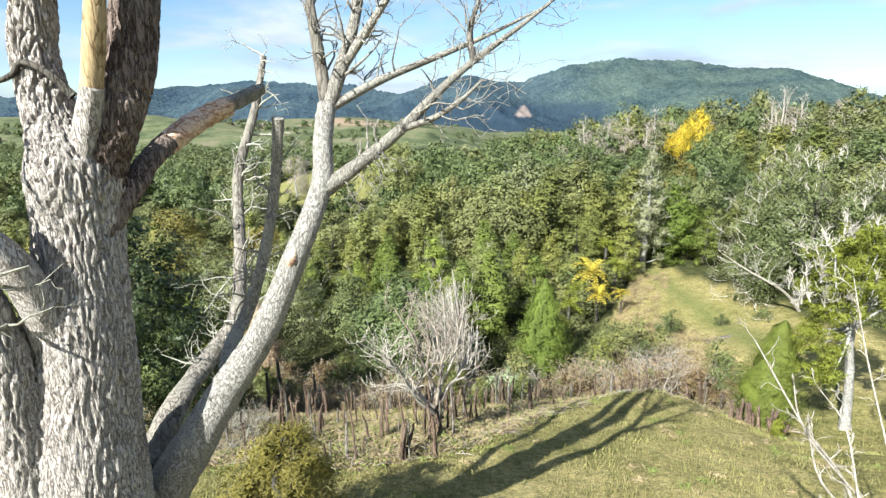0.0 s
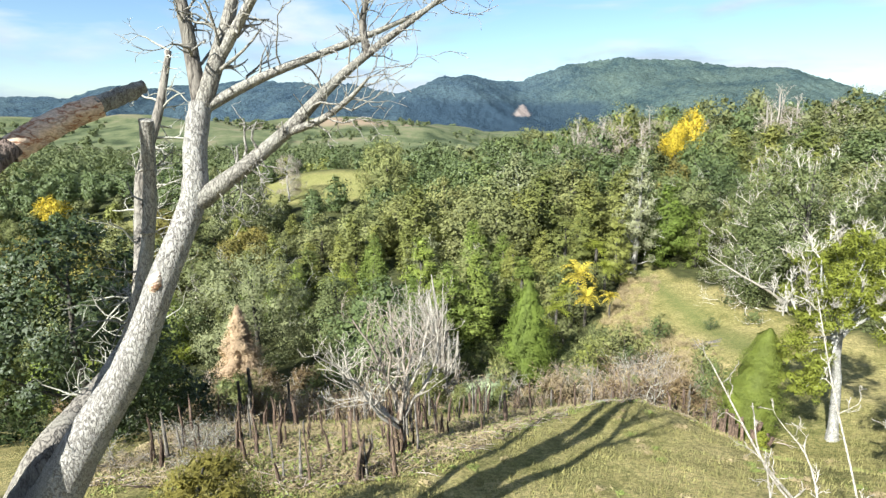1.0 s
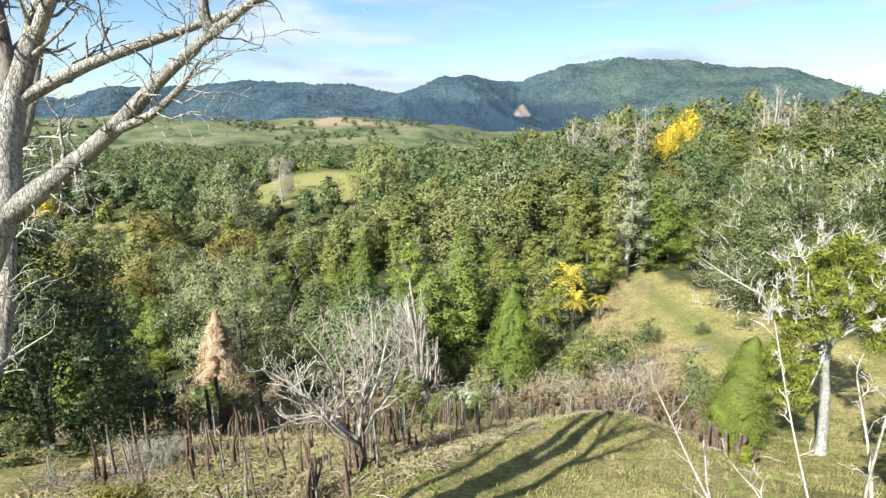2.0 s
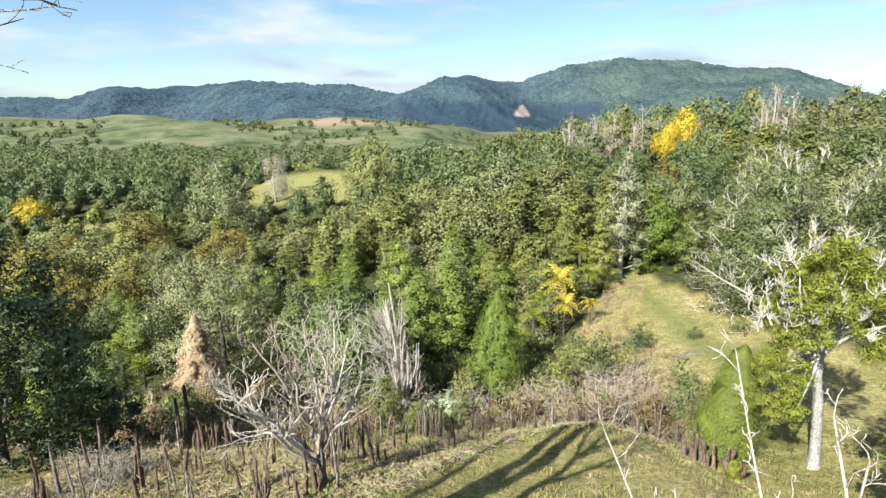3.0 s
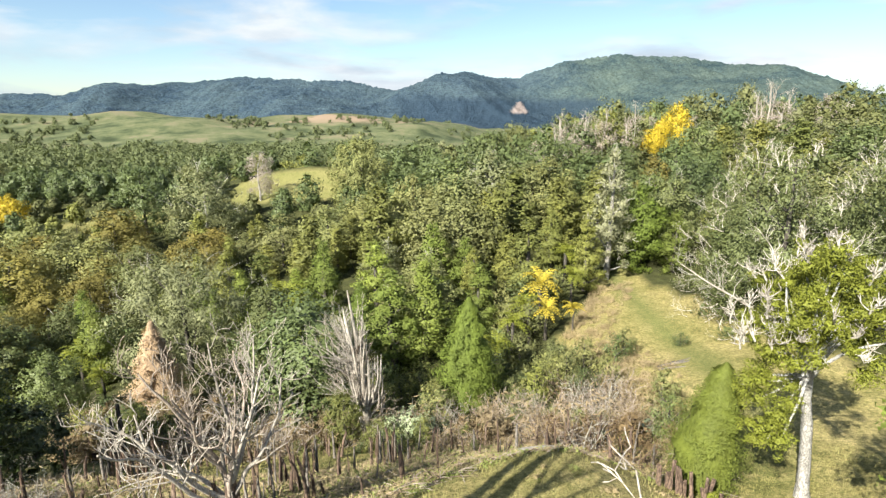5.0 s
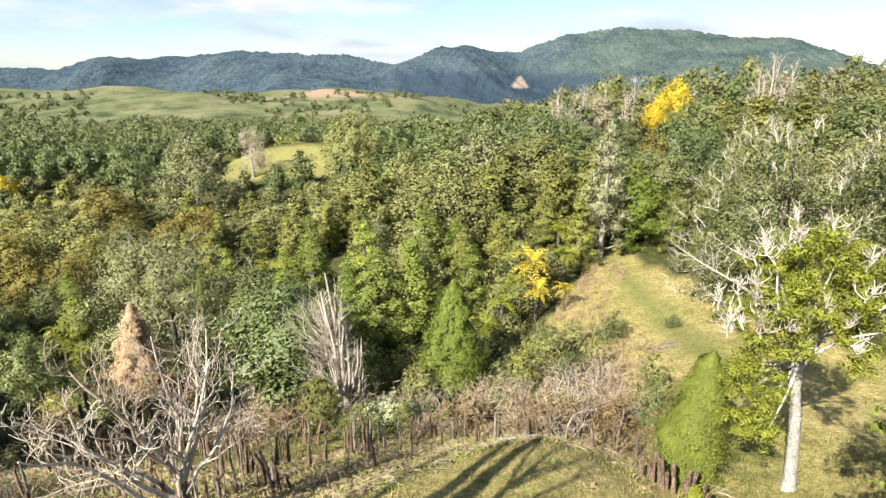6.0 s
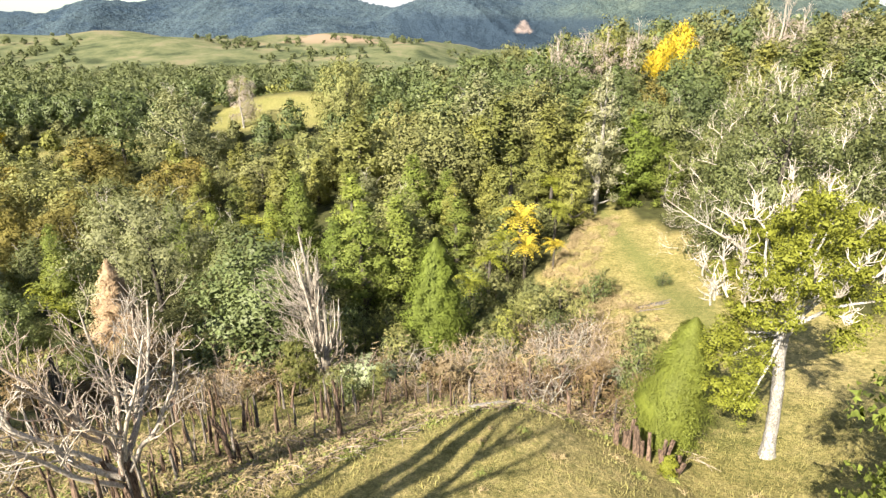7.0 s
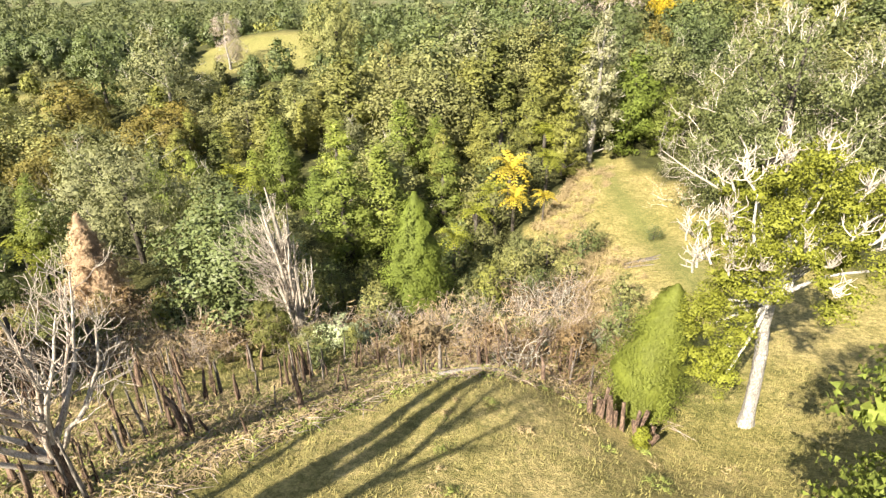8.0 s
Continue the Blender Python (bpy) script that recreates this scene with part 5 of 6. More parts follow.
for k, (x, y, s) in enumerate(((26.4, 43.0, 1.0), (32.5, 39.0, 1.0), (27.5, 49.5, 0.98), (36, 45, 1.0))):
    plant(tree("spreading_tree", "broad dark green tree shot through with pale bare branches", "tree", "spreading trees by the track", 210 + k, 13.4, 11.5, 0.0, "wood", 26000, 0.17, "dome", 60, bare=160, bare_r=0.8, bare_bark=BARK_BONE, narrow=0.6, bare_len=0.8, fill=0.6, wild=0.6), x, y, s)
plant(tree("blossom_tree", "tree in bright yellow blossom", "tree", "", 220, 13.0, 7.6, 7.6, "yellow", 4200, 0.3, "round", 16, narrow=0.65, knobs=5), 36.4, 93.0, 1.0, 0, 0.3, 0.62)
plant(tree("round_tree", "dense dark green round-headed tree", "tree", "", 221, 10.5, 9.0, 1.0, "dark", 9000, 0.3, lumps=34, narrow=0.6), 36.2, 85.5, 1.0)
plant(tree("round_tree", "dense dark green round-headed tree on the slope", "tree", "", 222, 11, 9.5, 1.0, "dark", 3000, 0.5, lumps=50, narrow=0.6), 7.0, 112.0, 1.0)
plant(tree("bare_tree", "pale pinkish-grey leafless tree in the paddock", "tree", "", 223, 10.5, 7.5, 2.0, "haze", 9000, 0.2, lumps=34, bare=40, bark=BARK_PALE, dense=""), -41.7, 114.0, 0.95)
plant(tree("glossy_tree", "big dark broadleaf tree with glossy leaves", "tree", "", 224, 10.0, 8.5, 0.4, "deep", 22000, 0.18, lumps=70, narrow=0.65), -19.0, 18.6, 1.0)
plant(tree("broadleaf_tree", "olive grey spreading tree above the gully", "tree", "", 225, 10.6, 12.5, 0.4, "grey", 26000, 0.18, lumps=60, bare=30, narrow=0.6), -22.5, 45.5, 1.0)
plant(tree("shrub", "dark rounded shrub at the bush edge", "shrub", "", 226, 3.6, 5.2, 0.1, "deep", 7500, 0.15, lumps=50, narrow=0.6), -17.2, 21.4, 0.95)
plant(tree("shrub", "bronze-olive fine-leaved shrub on the slope", "shrub", "", 227, 2.7, 2.3, 0.0, "bronze", 24000, 0.085, "dome", 34, narrow=0.22, wild=0.9, knobs=7), -7.05, 6.3, 1.05, 0, 0, 1.3)
plant(tree("leafy_tree", "tall fresh yellow-green leafy tree on the slope", "tree", "", 228, 8.2, 5.8, 0.8, "fresh", 15000, 0.16, lumps=40, narrow=0.65), 14.5, 11.9, 1.0)
plant(tree("round_tree", "broad grey-green round-headed tree beside the paddock", "tree", "", 240, 13.2, 13.0, 0.5, "grey", 9000, 0.34, "round", 40, bare=20, bark=BARK_PALE, narrow=0.6, wild=0.8), -43.0, 92.0, 1.0)
plant(tree("round_tree", "dark olive upright tree beside the paddock", "tree", "", 241, 12.6, 8.0, 0.5, "dark", 5000, 0.34, "round", 26, narrow=0.65), -57.0, 97.0, 1.0)
blossom = next(o for o in bpy.data.objects if o.name.startswith("blossom_tree"))
plant(blossom, 33.2, 91.5, 0.86, 200, 0, 0.5)
plant(blossom, -86.0, 101.0, 0.8, 40, 4.2, 1.1)
plant(blossom, 36.0, 100.0, 0.7, 140)
plant(blossom, 62.0, 72.0, 0.8, 250)

# trees that close the slope above the end of the track
plant(tree("round_tree", "fresh green round-headed tree above the track end", "tree", "", 245, 9.0, 6.6, 0.3, "young", 12000, 0.22, lumps=26, narrow=0.65), 21.4, 60.5, 1.0)
plant(tree("round_tree", "dark olive round-headed tree above the track end", "tree", "", 246, 9.0, 7.5, 0.3, "wood", 12000, 0.22, lumps=26, bare=14, narrow=0.65), 25.2, 63.5, 1.0)
plant(tree("leafy_tree", "golden olive leafy tree on the far slope", "tree", "", 247, 9.0, 6.0, 0.3, "copper", 9000, 0.26, lumps=24, narrow=0.65), 26.5, 73.0, 1.0)
plant(tree("round_tree", "broad olive round-headed tree at the paddock edge", "tree", "", 248, 13.5, 12.5, 0.5, "olive", 14000, 0.32, lumps=40, narrow=0.65), -18.5, 107.0, 1.0)
for x, y, size, turn in ((24.6, 68.5, 0.8, 30), (29.5, 69.0, 0.9, 120), (30.5, 76.5, 0.95, 200), (33.0, 73.0, 0.85, 310)):
    plant(bpy.data.objects["round_tree"], x, y, size, turn)

# leafless trees on the slopes
bare_kind = tree("leafless_tree", "pale leafless tree standing above the bush", "tree", "leafless trees", 230, 9.0, 4.6, 2.6, "rust", 60, 0.2, "tall", 26, bare=34, bark=BARK_TWIG, bare_bark=BARK_TWIG, dense="", bare_len=1.3)
for x, y, size, turn in ((19, 108, 1.1, 0), (22, 112, 1.0, 60), (25, 110, 1.15, 120), (28, 114, 1.0, 200), (31, 118, 1.1, 300), (34, 114, 0.9, 20), (65, 121, 1.3, 80), (67, 123, 1.2, 170), (69, 121, 1.1, 10), (21, 115, 1.2, 40), (27, 117, 1.1, 140), (17, 112, 1.0, 250), (37, 119, 1.1, 75), (58, 112, 1.2, 90), (60, 114, 1.0, 30), (70, 104, 1.1, 210), (39, 97, 1.1, 120), (-36, 60, 0.9, 50)):
    plant(bare_kind, x, y, size, turn)
bud_kind = tree("leafless_tree", "grey-pink leafless tree in fine bud on the slope", "tree", "leafless trees", 231, 8.5, 5.0, 1.5, "haze", 3600, 0.2, "round", 26, bare=20, bark=BARK_PALE, dense="")
for x, y, size, turn in ((20, 104, 1.15, 0), (24, 106, 1.2, 70), (28, 107, 1.1, 140), (34, 108, 1.1, 230), (38, 110, 1.0, 10), (15, 103, 1.0, 160), (44, 108, 1.0, 290), (63, 112, 1.1, 45), (72, 112, 1.2, 100), (54, 104, 1.0, 200)):
    plant(bud_kind, x, y, size, turn)


# ---------------------------------------------------------------- slope: stems, scrub, ferns, grass
def stem_kind(seed):
    """A dead weathered stem with a split ragged top."""
    rng = np.random.default_rng(seed)
    heap = Heap()
    h = rng.uniform(1.3, 2.0)
    bend = rng.normal(0, 0.16, 2)
    pts = [(0, 0, -0.3), (bend[0] * 0.3, bend[1] * 0.3, h * 0.35), (bend[0] * 0.7, bend[1] * 0.5, h * 0.7), (bend[0], bend[1], h)]
    r = rng.uniform(0.05, 0.085)
    tube(heap, *spline(pts, [r * 1.35, r, r * 0.85, r * 0.6], 2), 7, rng, 0.3)
    for _ in range(5):
        a, q = rng.uniform(0, 6.28), rng.uniform(0.3, 1.1)
        s = np.array([bend[0] + math.cos(a) * r * 0.4, bend[1] + math.sin(a) * r * 0.4, h - 0.1])
        tube(heap, [s, s + (0.02 * math.cos(a), 0.02 * math.sin(a), q * 0.35)], [r * 0.35, 0.006], 4)
    root = thing("fern_stump", "weathered brown dead stump with a ragged top", "stump", "dead stumps on the slope")
    stem = part("stem", heap, STEM if seed % 4 else BARK_MID, root, smooth=True)
    if seed % 2:
        skirt = Heap()
        n = 26
        p = np.column_stack([rng.normal(0, 0.07, n), rng.normal(0, 0.07, n), rng.uniform(0.05, h * 0.9, n)])
        leaves(skirt, rng, p, rng.normal(0, 1, (n, 3)) * (1, 1, 0.1), 0.22, 0.16, 0.3)
        tagged(part("husk", skirt, LEAF["straw"], stem, "dry hanging husk"), kind="stuff")
    return root


def plant_stems():
    rng = np.random.default_rng(15)
    kinds = [stem_kind(300 + k) for k in range(8)]
    spots = []
    while len(spots) < 205:
        x, y = rng.uniform(-14.5, 2.0), rng.uniform(11.5, 25.5)
        edge = np.interp(x, (-14.5, -7, -2.5, 0, 2), (13.0, 10.8, 13.0, 17.8, 21.0))
        if y < edge or (x < -11 and y > 24) or math.hypot(x + 4.4, y - 15.8) < 0.6:
            continue
        if noise.noise((x * 0.5, y * 0.5, 7)) < 0.1 and rng.random() < 0.85:
            continue
        if x > -3.5 and y < 21 and rng.random() < 0.6:
            continue
        spots.append((x, y))
    for cx, cy, n, sd in ((4.0, 22.7, 13, 0.35), (5.9, 24.0, 6, 0.4), (7.6, 24.4, 13, 0.7), (9.2, 24.2, 12, 0.7), (2.6, 23.8, 6, 0.5), (-3.1, 18.0, 5, 0.25), (-4.6, 17.4, 6, 0.35), (10.0, 22.9, 4, 0.4)):
        spots += [(cx + rng.normal(0, sd), cy + rng.normal(0, sd)) for _ in range(n)]
    for x, y in spots:
        s = rng.uniform(0.3, 1.15) ** 1.1 * (1.0 if y < 20 else 0.9)
        plant(kinds[rng.integers(len(kinds))], x, y, s, rng.uniform(0, 360), 0.05, rng.uniform(0.55, 1.0) / max(s, 0.75))
    for x, y, h in ((-13.9, 23.8, 3.4), (-14.9, 24.6, 2.8), (-12.6, 26.2, 2.4)):
        heap = Heap()
        tube(heap, *spline([(0, 0, -0.3), (0.05, 0, h * 0.5), (0.0, 0.04, h)], [0.12, 0.1, 0.07], 3), 7, rng, 0.12)
        root = thing("charred_stump", "tall blackened dead stump", "stump", "dead stumps on the slope", at=(x, y, float(height_at(x, y))))
        part("stem", heap, BARK_DARK, root, smooth=True)


plant_stems()


def bare_shrub(seed, bark, straw):
    rng = np.random.default_rng(seed)
    root = thing("bare_shrub", "leafless grey-brown dry shrub on the slope", "shrub", "dry shrubs at the gully edge")
    heap = Heap()
    for k in range(7):
        a, t = rng.uniform(0, 6.28), rng.uniform(0.15, 1.15)
        twigs(heap, rng, (rng.normal(0, 0.15), rng.normal(0, 0.15), -0.1), (math.cos(a) * t, math.sin(a) * t, 1), rng.uniform(0.6, 1.4), rng.uniform(0.014, 0.028), 2, (2, 5), 0.26, 0.1, 4, 0.75, 0.62)
    wood = tagged(part("bare_wood", heap, bark, root), kind="stuff")
    n = 240
    p = np.column_stack([rng.normal(0, 0.45, n), rng.normal(0, 0.45, n), np.abs(rng.normal(0, 0.42, n))])
    fr = Heap()
    leaves(fr, rng, p, rng.normal(0, 1, (n, 3)), 0.26, 0.12, 1.0)
    part("dry_fronds", fr, LEAF[straw], wood, "dry brown fronds")
    return root


def plant_scrub():
    rng = np.random.default_rng(52)
    bare = [bare_shrub(400, BARK_DRY, "straw"), bare_shrub(401, BARK_LICHEN, "ash"), bare_shrub(402, STEM, "earth"), bare_shrub(403, BARK_DRY, "straw")]
    dry = [tree("dry_shrub", "brown withered shrub with dead fronds", "shrub", "dry shrubs at the gully edge", 430 + k, 2.0, 2.3, 0.0, ("earth", "straw")[k], 1500, 0.2, "dome", 14, bark=STEM, bare=8, bare_bark=BARK_DRY, narrow=0.16, wild=1.1, dense=8) for k in range(2)]
    for k in range(48):
        x = rng.uniform(-13, 12.5)
        y = np.interp(x, (-13, -4, 4, 12.5), (27, 26.5, 25.2, 24.5)) + abs(rng.normal(0, 2.2))
        if math.hypot(x + 0.8, y - 26.5) < 1.7 or math.hypot(x + 4.0, y - 26) < 1.6 or math.hypot(x - 11.8, y - 21.5) < 2.2:
            continue
        plant(dry[k % 2], x, y, rng.uniform(0.35, 1.05), rng.uniform(0, 360), 0.1, rng.uniform(0.8, 1.3))
    for k in range(125):
        x, y = rng.uniform(-13.5, 13), rng.uniform(23.0, 31.5)
        if k < 30:
            x, y = rng.uniform(5.5, 13.0), rng.uniform(24.5, 34)
        if math.hypot(x - 12.2, y - 21.6) < 2:
            continue
        if math.hypot(x + 0.8, y - 26) < 1.9 or math.hypot(x + 4.0, y - 25.8) < 1.7 or x < 3 and y < 24.5 or noise.noise((x * 0.33, y * 0.33, 4.0)) < -0.05:
            continue
        plant(bare[rng.integers(4)], x, y, rng.uniform(0.6, 1.7), rng.uniform(0, 360), 0.05, rng.uniform(0.7, 1.2))
    for k in range(38):
        x = rng.uniform(-12.5, 3)
        y = np.interp(x, (-12, -5, 3), (25.5, 25.2, 24.6)) + abs(rng.normal(0, 1.4))
        if math.hypot(x + 0.8, y - 25.8) < 1.7 or math.hypot(x + 4.0, y - 25.6) < 1.6:
            continue
        plant(bare[rng.choice(4, p=(0.5, 0.15, 0.15, 0.2))], x, y, rng.uniform(0.6, 1.5), rng.uniform(0, 360), 0.05, rng.uniform(0.7, 1.2))
    for k in range(34):
        x, y = rng.uniform(-25, -9.5), rng.uniform(24.5, 36.5)
        if math.hypot(x + 21, y - 37.5) > 1.8:
            plant(bare[rng.integers(4)], x, y, rng.uniform(0.7, 1.4), rng.uniform(0, 360), 0.05, rng.uniform(1.0, 1.5))
    for k in range(24):
        x = rng.uniform(-10.5, -5) if k < 11 else rng.uniform(3.5, 10.5)
        plant(bare[(0, 0, 3, 1)[k % 4]], x, rng.uniform(25.5, 30.5), rng.uniform(1.2, 2.0), rng.uniform(0, 360), 0.05, rng.uniform(0.8, 1.1))
    for k in range(14):
        plant(bare[rng.integers(2)], rng.uniform(-15.5, -11.5), rng.uniform(13, 18), rng.uniform(0.6, 0.95), rng.uniform(0, 360), 0.05, 1.1)
    for k in range(30):
        x, y = rng.uniform(-27, -11), rng.uniform(25, 37)
        if math.hypot(x + 20.5, y - 37.4) > 2.0:
            plant(dry[k % 2], x, y, rng.uniform(0.6, 1.25), rng.uniform(0, 360), 0.1, rng.uniform(0.9, 1.4))
    green = [tree("undershrub", "low olive shrub under the bush edge", "shrub", "shrubs at the bush edge", 410, 2.6, 2.6, 0.1, "olive", 1800, 0.12, lumps=16, narrow=0.5, dense=10),
             tree("undershrub", "low dark green shrub under the bush edge", "shrub", "shrubs at the bush edge", 411, 2.4, 2.8, 0.1, "dark", 1800, 0.12, lumps=16, narrow=0.55, dense=10),
             tree("undershrub", "low yellow-green shrub at the bush edge", "shrub", "shrubs at the bush edge", 412, 2.8, 2.0, 0.1, "gold", 1800, 0.11, lumps=16, narrow=0.45, dense=10)]
    for k in range(22):
        x, y = rng.uniform(-33, -11), rng.uniform(27, 37.5)
        if math.hypot(x + 21, y - 36.5) > 2.4:
            plant(green[rng.choice(3, p=(0.5, 0.2, 0.3))], x, y, rng.uniform(0.4, 0.85), rng.uniform(0, 360), 0.1, 1.2)
    for k in range(80):
        x = rng.uniform(-26, 12)
        y = np.interp(x, (-26, -14, -8, 3, 8, 12), (30, 28.5, 30.5, 31, 34.5, 38)) + abs(rng.normal(0, 1.8))
        if clear_at(x, y) > 0.5 and y > 26 or math.hypot(x - 2.4, y - 33.5) < 2.2 or math.hypot(x + 2.9, y - 28.8) < 1.5:
            continue
        plant(green[rng.choice(3, p=(0.45, 0.25, 0.3))], x, y, rng.uniform(0.55, 1.3), rng.uniform(0, 360), 0.1, rng.uniform(0.8, 1.2))
    for k in range(44):
        x = rng.uniform(-11, 12)
        plant(green[rng.choice(3, p=(0.4, 0.35, 0.25))], x, np.interp(x, (-11, 3, 11), (26, 25, 26)) + rng.uniform(-1.2, 3.5), rng.uniform(0.22, 0.6), rng.uniform(0, 360), 0.05, rng.uniform(0.9, 1.4))
    for x, y, s, k in ((14.0, 39.6, 0.8, 0), (13.0, 38.0, 0.9, 1), (9.0, 41.0, 0.8, 0), (7.0, 39.5, 0.9, 0), (11.4, 34.5, 0.8, 0), (9.6, 33.0, 0.8, 1), (13.6, 30.5, 0.9, 0), (12.6, 27.0, 0.9, 1), (7.6, 44.5, 1.5, 0), (10.8, 51, 1.5, 0), (18.2, 40.0, 0.5, 1)):
        plant(green[k], x, y, s, 40 * k + 70 * s, 0.1)
    for x, y, s, k in ((6.0, 46.0, 1.3, 0), (4.9, 42.5, 1.3, 1), (7.2, 49.5, 1.6, 1), (9.8, 50.5, 1.6, 0), (5.0, 48.5, 1.7, 0), (6.6, 42.0, 1.0, 0), (4.2, 38.6, 1.1, 1), (8.2, 37.0, 0.9, 0), (6.2, 37.4, 0.9, 2), (10.3, 39.0, 0.7, 1)):
        plant(green[k], x, y, s, 40 * k + 70 * s, 0.1, 1.1)
    plant(tree("young_tree", "small bright yellow-green tree beside the dead spar tree", "tree", "", 420, 3.0, 2.2, 0.1, "gold", 4000, 0.09, lumps=26, narrow=0.5), -4.1, 27.0, 1.05)
    plant(tree("seedling", "small bright yellow-green leafy seedling beside the palings", "shrub", "", 422, 0.9, 0.6, 0.05, "lime", 900, 0.08, lumps=10, narrow=0.6), 11.1, 19.0, 1.0)
    silver = tree("silver_shrub", "silvery broad-leaved low shrub", "shrub", "silver shrubs", 421, 1.7, 2.0, 0.2, "silver", 1300, 0.17, lumps=20, narrow=0.4, dense="")
    for x, y, s in ((-0.8, 27.2, 1.1), (-2.4, 27.4, 0.65), (0.3, 27.8, 0.7), (8.6, 26.2, 0.5), (11.2, 26.5, 0.6)):
        plant(silver, x, y, s, 90 * s)


plant_scrub()


def tree_fern(seed, leaf, label):
    """A tree fern: slim trunk with a crown of arching fronds."""
    rng = np.random.default_rng(seed)
    root = thing("tree_fern", label, "fern", "tree ferns")
    heap = Heap()
    tube(heap, *spline([(0, 0, -0.3), (0.05, 0, 1.2), (0, 0, 2.6)], [0.14, 0.11, 0.12], 3), 7, rng, 0.1)
    part("trunk", heap, BARK_DARK, root, smooth=True)
    for k in range(24):
        a = k * 2.4 + rng.uniform(-0.2, 0.2)
        up, span = rng.uniform(0.1, 1.5), rng.uniform(0.9, 1.5)
        t = np.linspace(0, 1, 9)
        c = np.column_stack([math.cos(a) * span * t, math.sin(a) * span * t, 2.6 + up * 1.7 * t - (0.55 + 0.8 * up) * 1.15 * t**2])
        heap = Heap()
        tube(heap, c[::2], np.linspace(0.02, 0.006, 5), 3, cap=False)
        side = np.array([-math.sin(a), math.cos(a), 0])
        v, f = [], []
        for i in range(1, 9):
            w = 0.26 * math.sin(math.pi * (0.12 + 0.86 * t[i])) ** 0.7
            for sg in (-1, 1):
                d = (c[i] - c[i - 1]) * 0.5
                tip = c[i] + sg * side * w + d * 0.7 + (0, 0, -0.12 * w)
                n = len(v)
                v += [c[i] - d * 0.4, (c[i] + tip) / 2 - d * 0.5, tip, (c[i] + tip) / 2 + d * 0.7]
                f.append([n, n + 1, n + 2, n + 3])
        heap.add(v, f)
        part("frond", heap, LEAF[leaf], root)
    return root


fern_gold = tree_fern(500, "fern", "golden yellow tree fern with arching fronds")
fern_green = tree_fern(501, "lime", "yellow-green tree fern with arching fronds")
for x, y, s in ((8.7, 47.2, 1.55), (8.9, 44.5, 1.1), (11.3, 45.2, 0.8)):
    plant(fern_gold, x, y, s, 50 * x, 0.1)
for x, y, s in ((7.2, 45.6, 1.2), (12.2, 51.0, 1.2), (-31.0, 43.5, 1.3), (-27.5, 41, 1.0), (-9.5, 41, 1.5), (4.5, 40.0, 1.2), (6.0, 43.0, 1.2), (-16, 52, 1.8), (12.6, 57, 1.5), (-33, 46, 1.2)):
    plant(fern_green, x, y, s, 50 * x, 0.1)


def fence():
    """Old leaning palings at the lip of the bank."""
    rng = np.random.default_rng(61)
    root = thing("paling_fence", "row of old leaning dark wooden palings", "fence", at=(0, 0, 0))
    for k in range(15):
        t = k / 14
        x, y = 9.9 + 1.5 * t + rng.normal(0, 0.1), 20.8 - 1.5 * t + rng.normal(0, 0.12)
        z = float(height_at(x, y))
        h, w, th = rng.uniform(0.8, 1.6), rng.uniform(0.09, 0.17), 0.07
        bm = bmesh.new()
        bmesh.ops.create_cube(bm, size=1)
        bmesh.ops.subdivide_edges(bm, edges=bm.edges[:], cuts=1)
        for v in bm.verts:
            v.co = Vector((v.co.x * w * (1 - 0.2 * v.co.z), v.co.y * th, (v.co.z + 0.35) * h)) + Vector(rng.normal(0, 0.012, 3))
        me = bpy.data.meshes.new("paling")
        bm.to_mesh(me)
        bm.free()
        me.materials.append(STEM)
        ob = new("paling", me)
        ob.parent = root
        ob.matrix_basis = pose(x, y, z, rng.normal(0, 7), rng.normal(0, 8), -42 + rng.normal(0, 14))


fence()


def fallen(x, y, turn, length, r, mat, label):
    rng = np.random.default_rng(int(abs(x * 10)))
    heap = Heap()
    z0 = float(height_at(x, y))
    d = np.array([math.cos(radians(turn)), math.sin(radians(turn))])
    pts = []
    for t in (-0.5, -0.15, 0.2, 0.5):
        q = d * t * length + (x, y)
        pts.append((*q, float(height_at(*q)) + r * 0.8))
    tube(heap, *spline(pts, [r, r * 0.9, r * 0.8, r * 0.5], 3), 8, rng, 0.08)
    ob = part("fallen_log", heap, mat, smooth=True)
    return tagged(ob, label, "log")


fallen(16.3, 36.3, 12, 2.4, 0.09, BARK_MID, "weathered fallen log on the track")
fallen(16.0, 35.6, 4, 1.8, 0.06, BARK_MID, "thin weathered fallen log on the track")
fallen(17.0, 36.8, 20, 1.6, 0.08, BARK_MID, "grey fallen branch on the track")
fallen(13.0, 25.2, 30, 3.0, 0.08, BARK_TWIG, "pale fallen branch at the bush edge")
fallen(5.4, 21.8, 28, 2.2, 0.12, BARK_PALE, "weathered fallen log on the bank")
fallen(6.3, 22.2, 12, 1.8, 0.1, BARK_PALE, "grey fallen log on the bank")


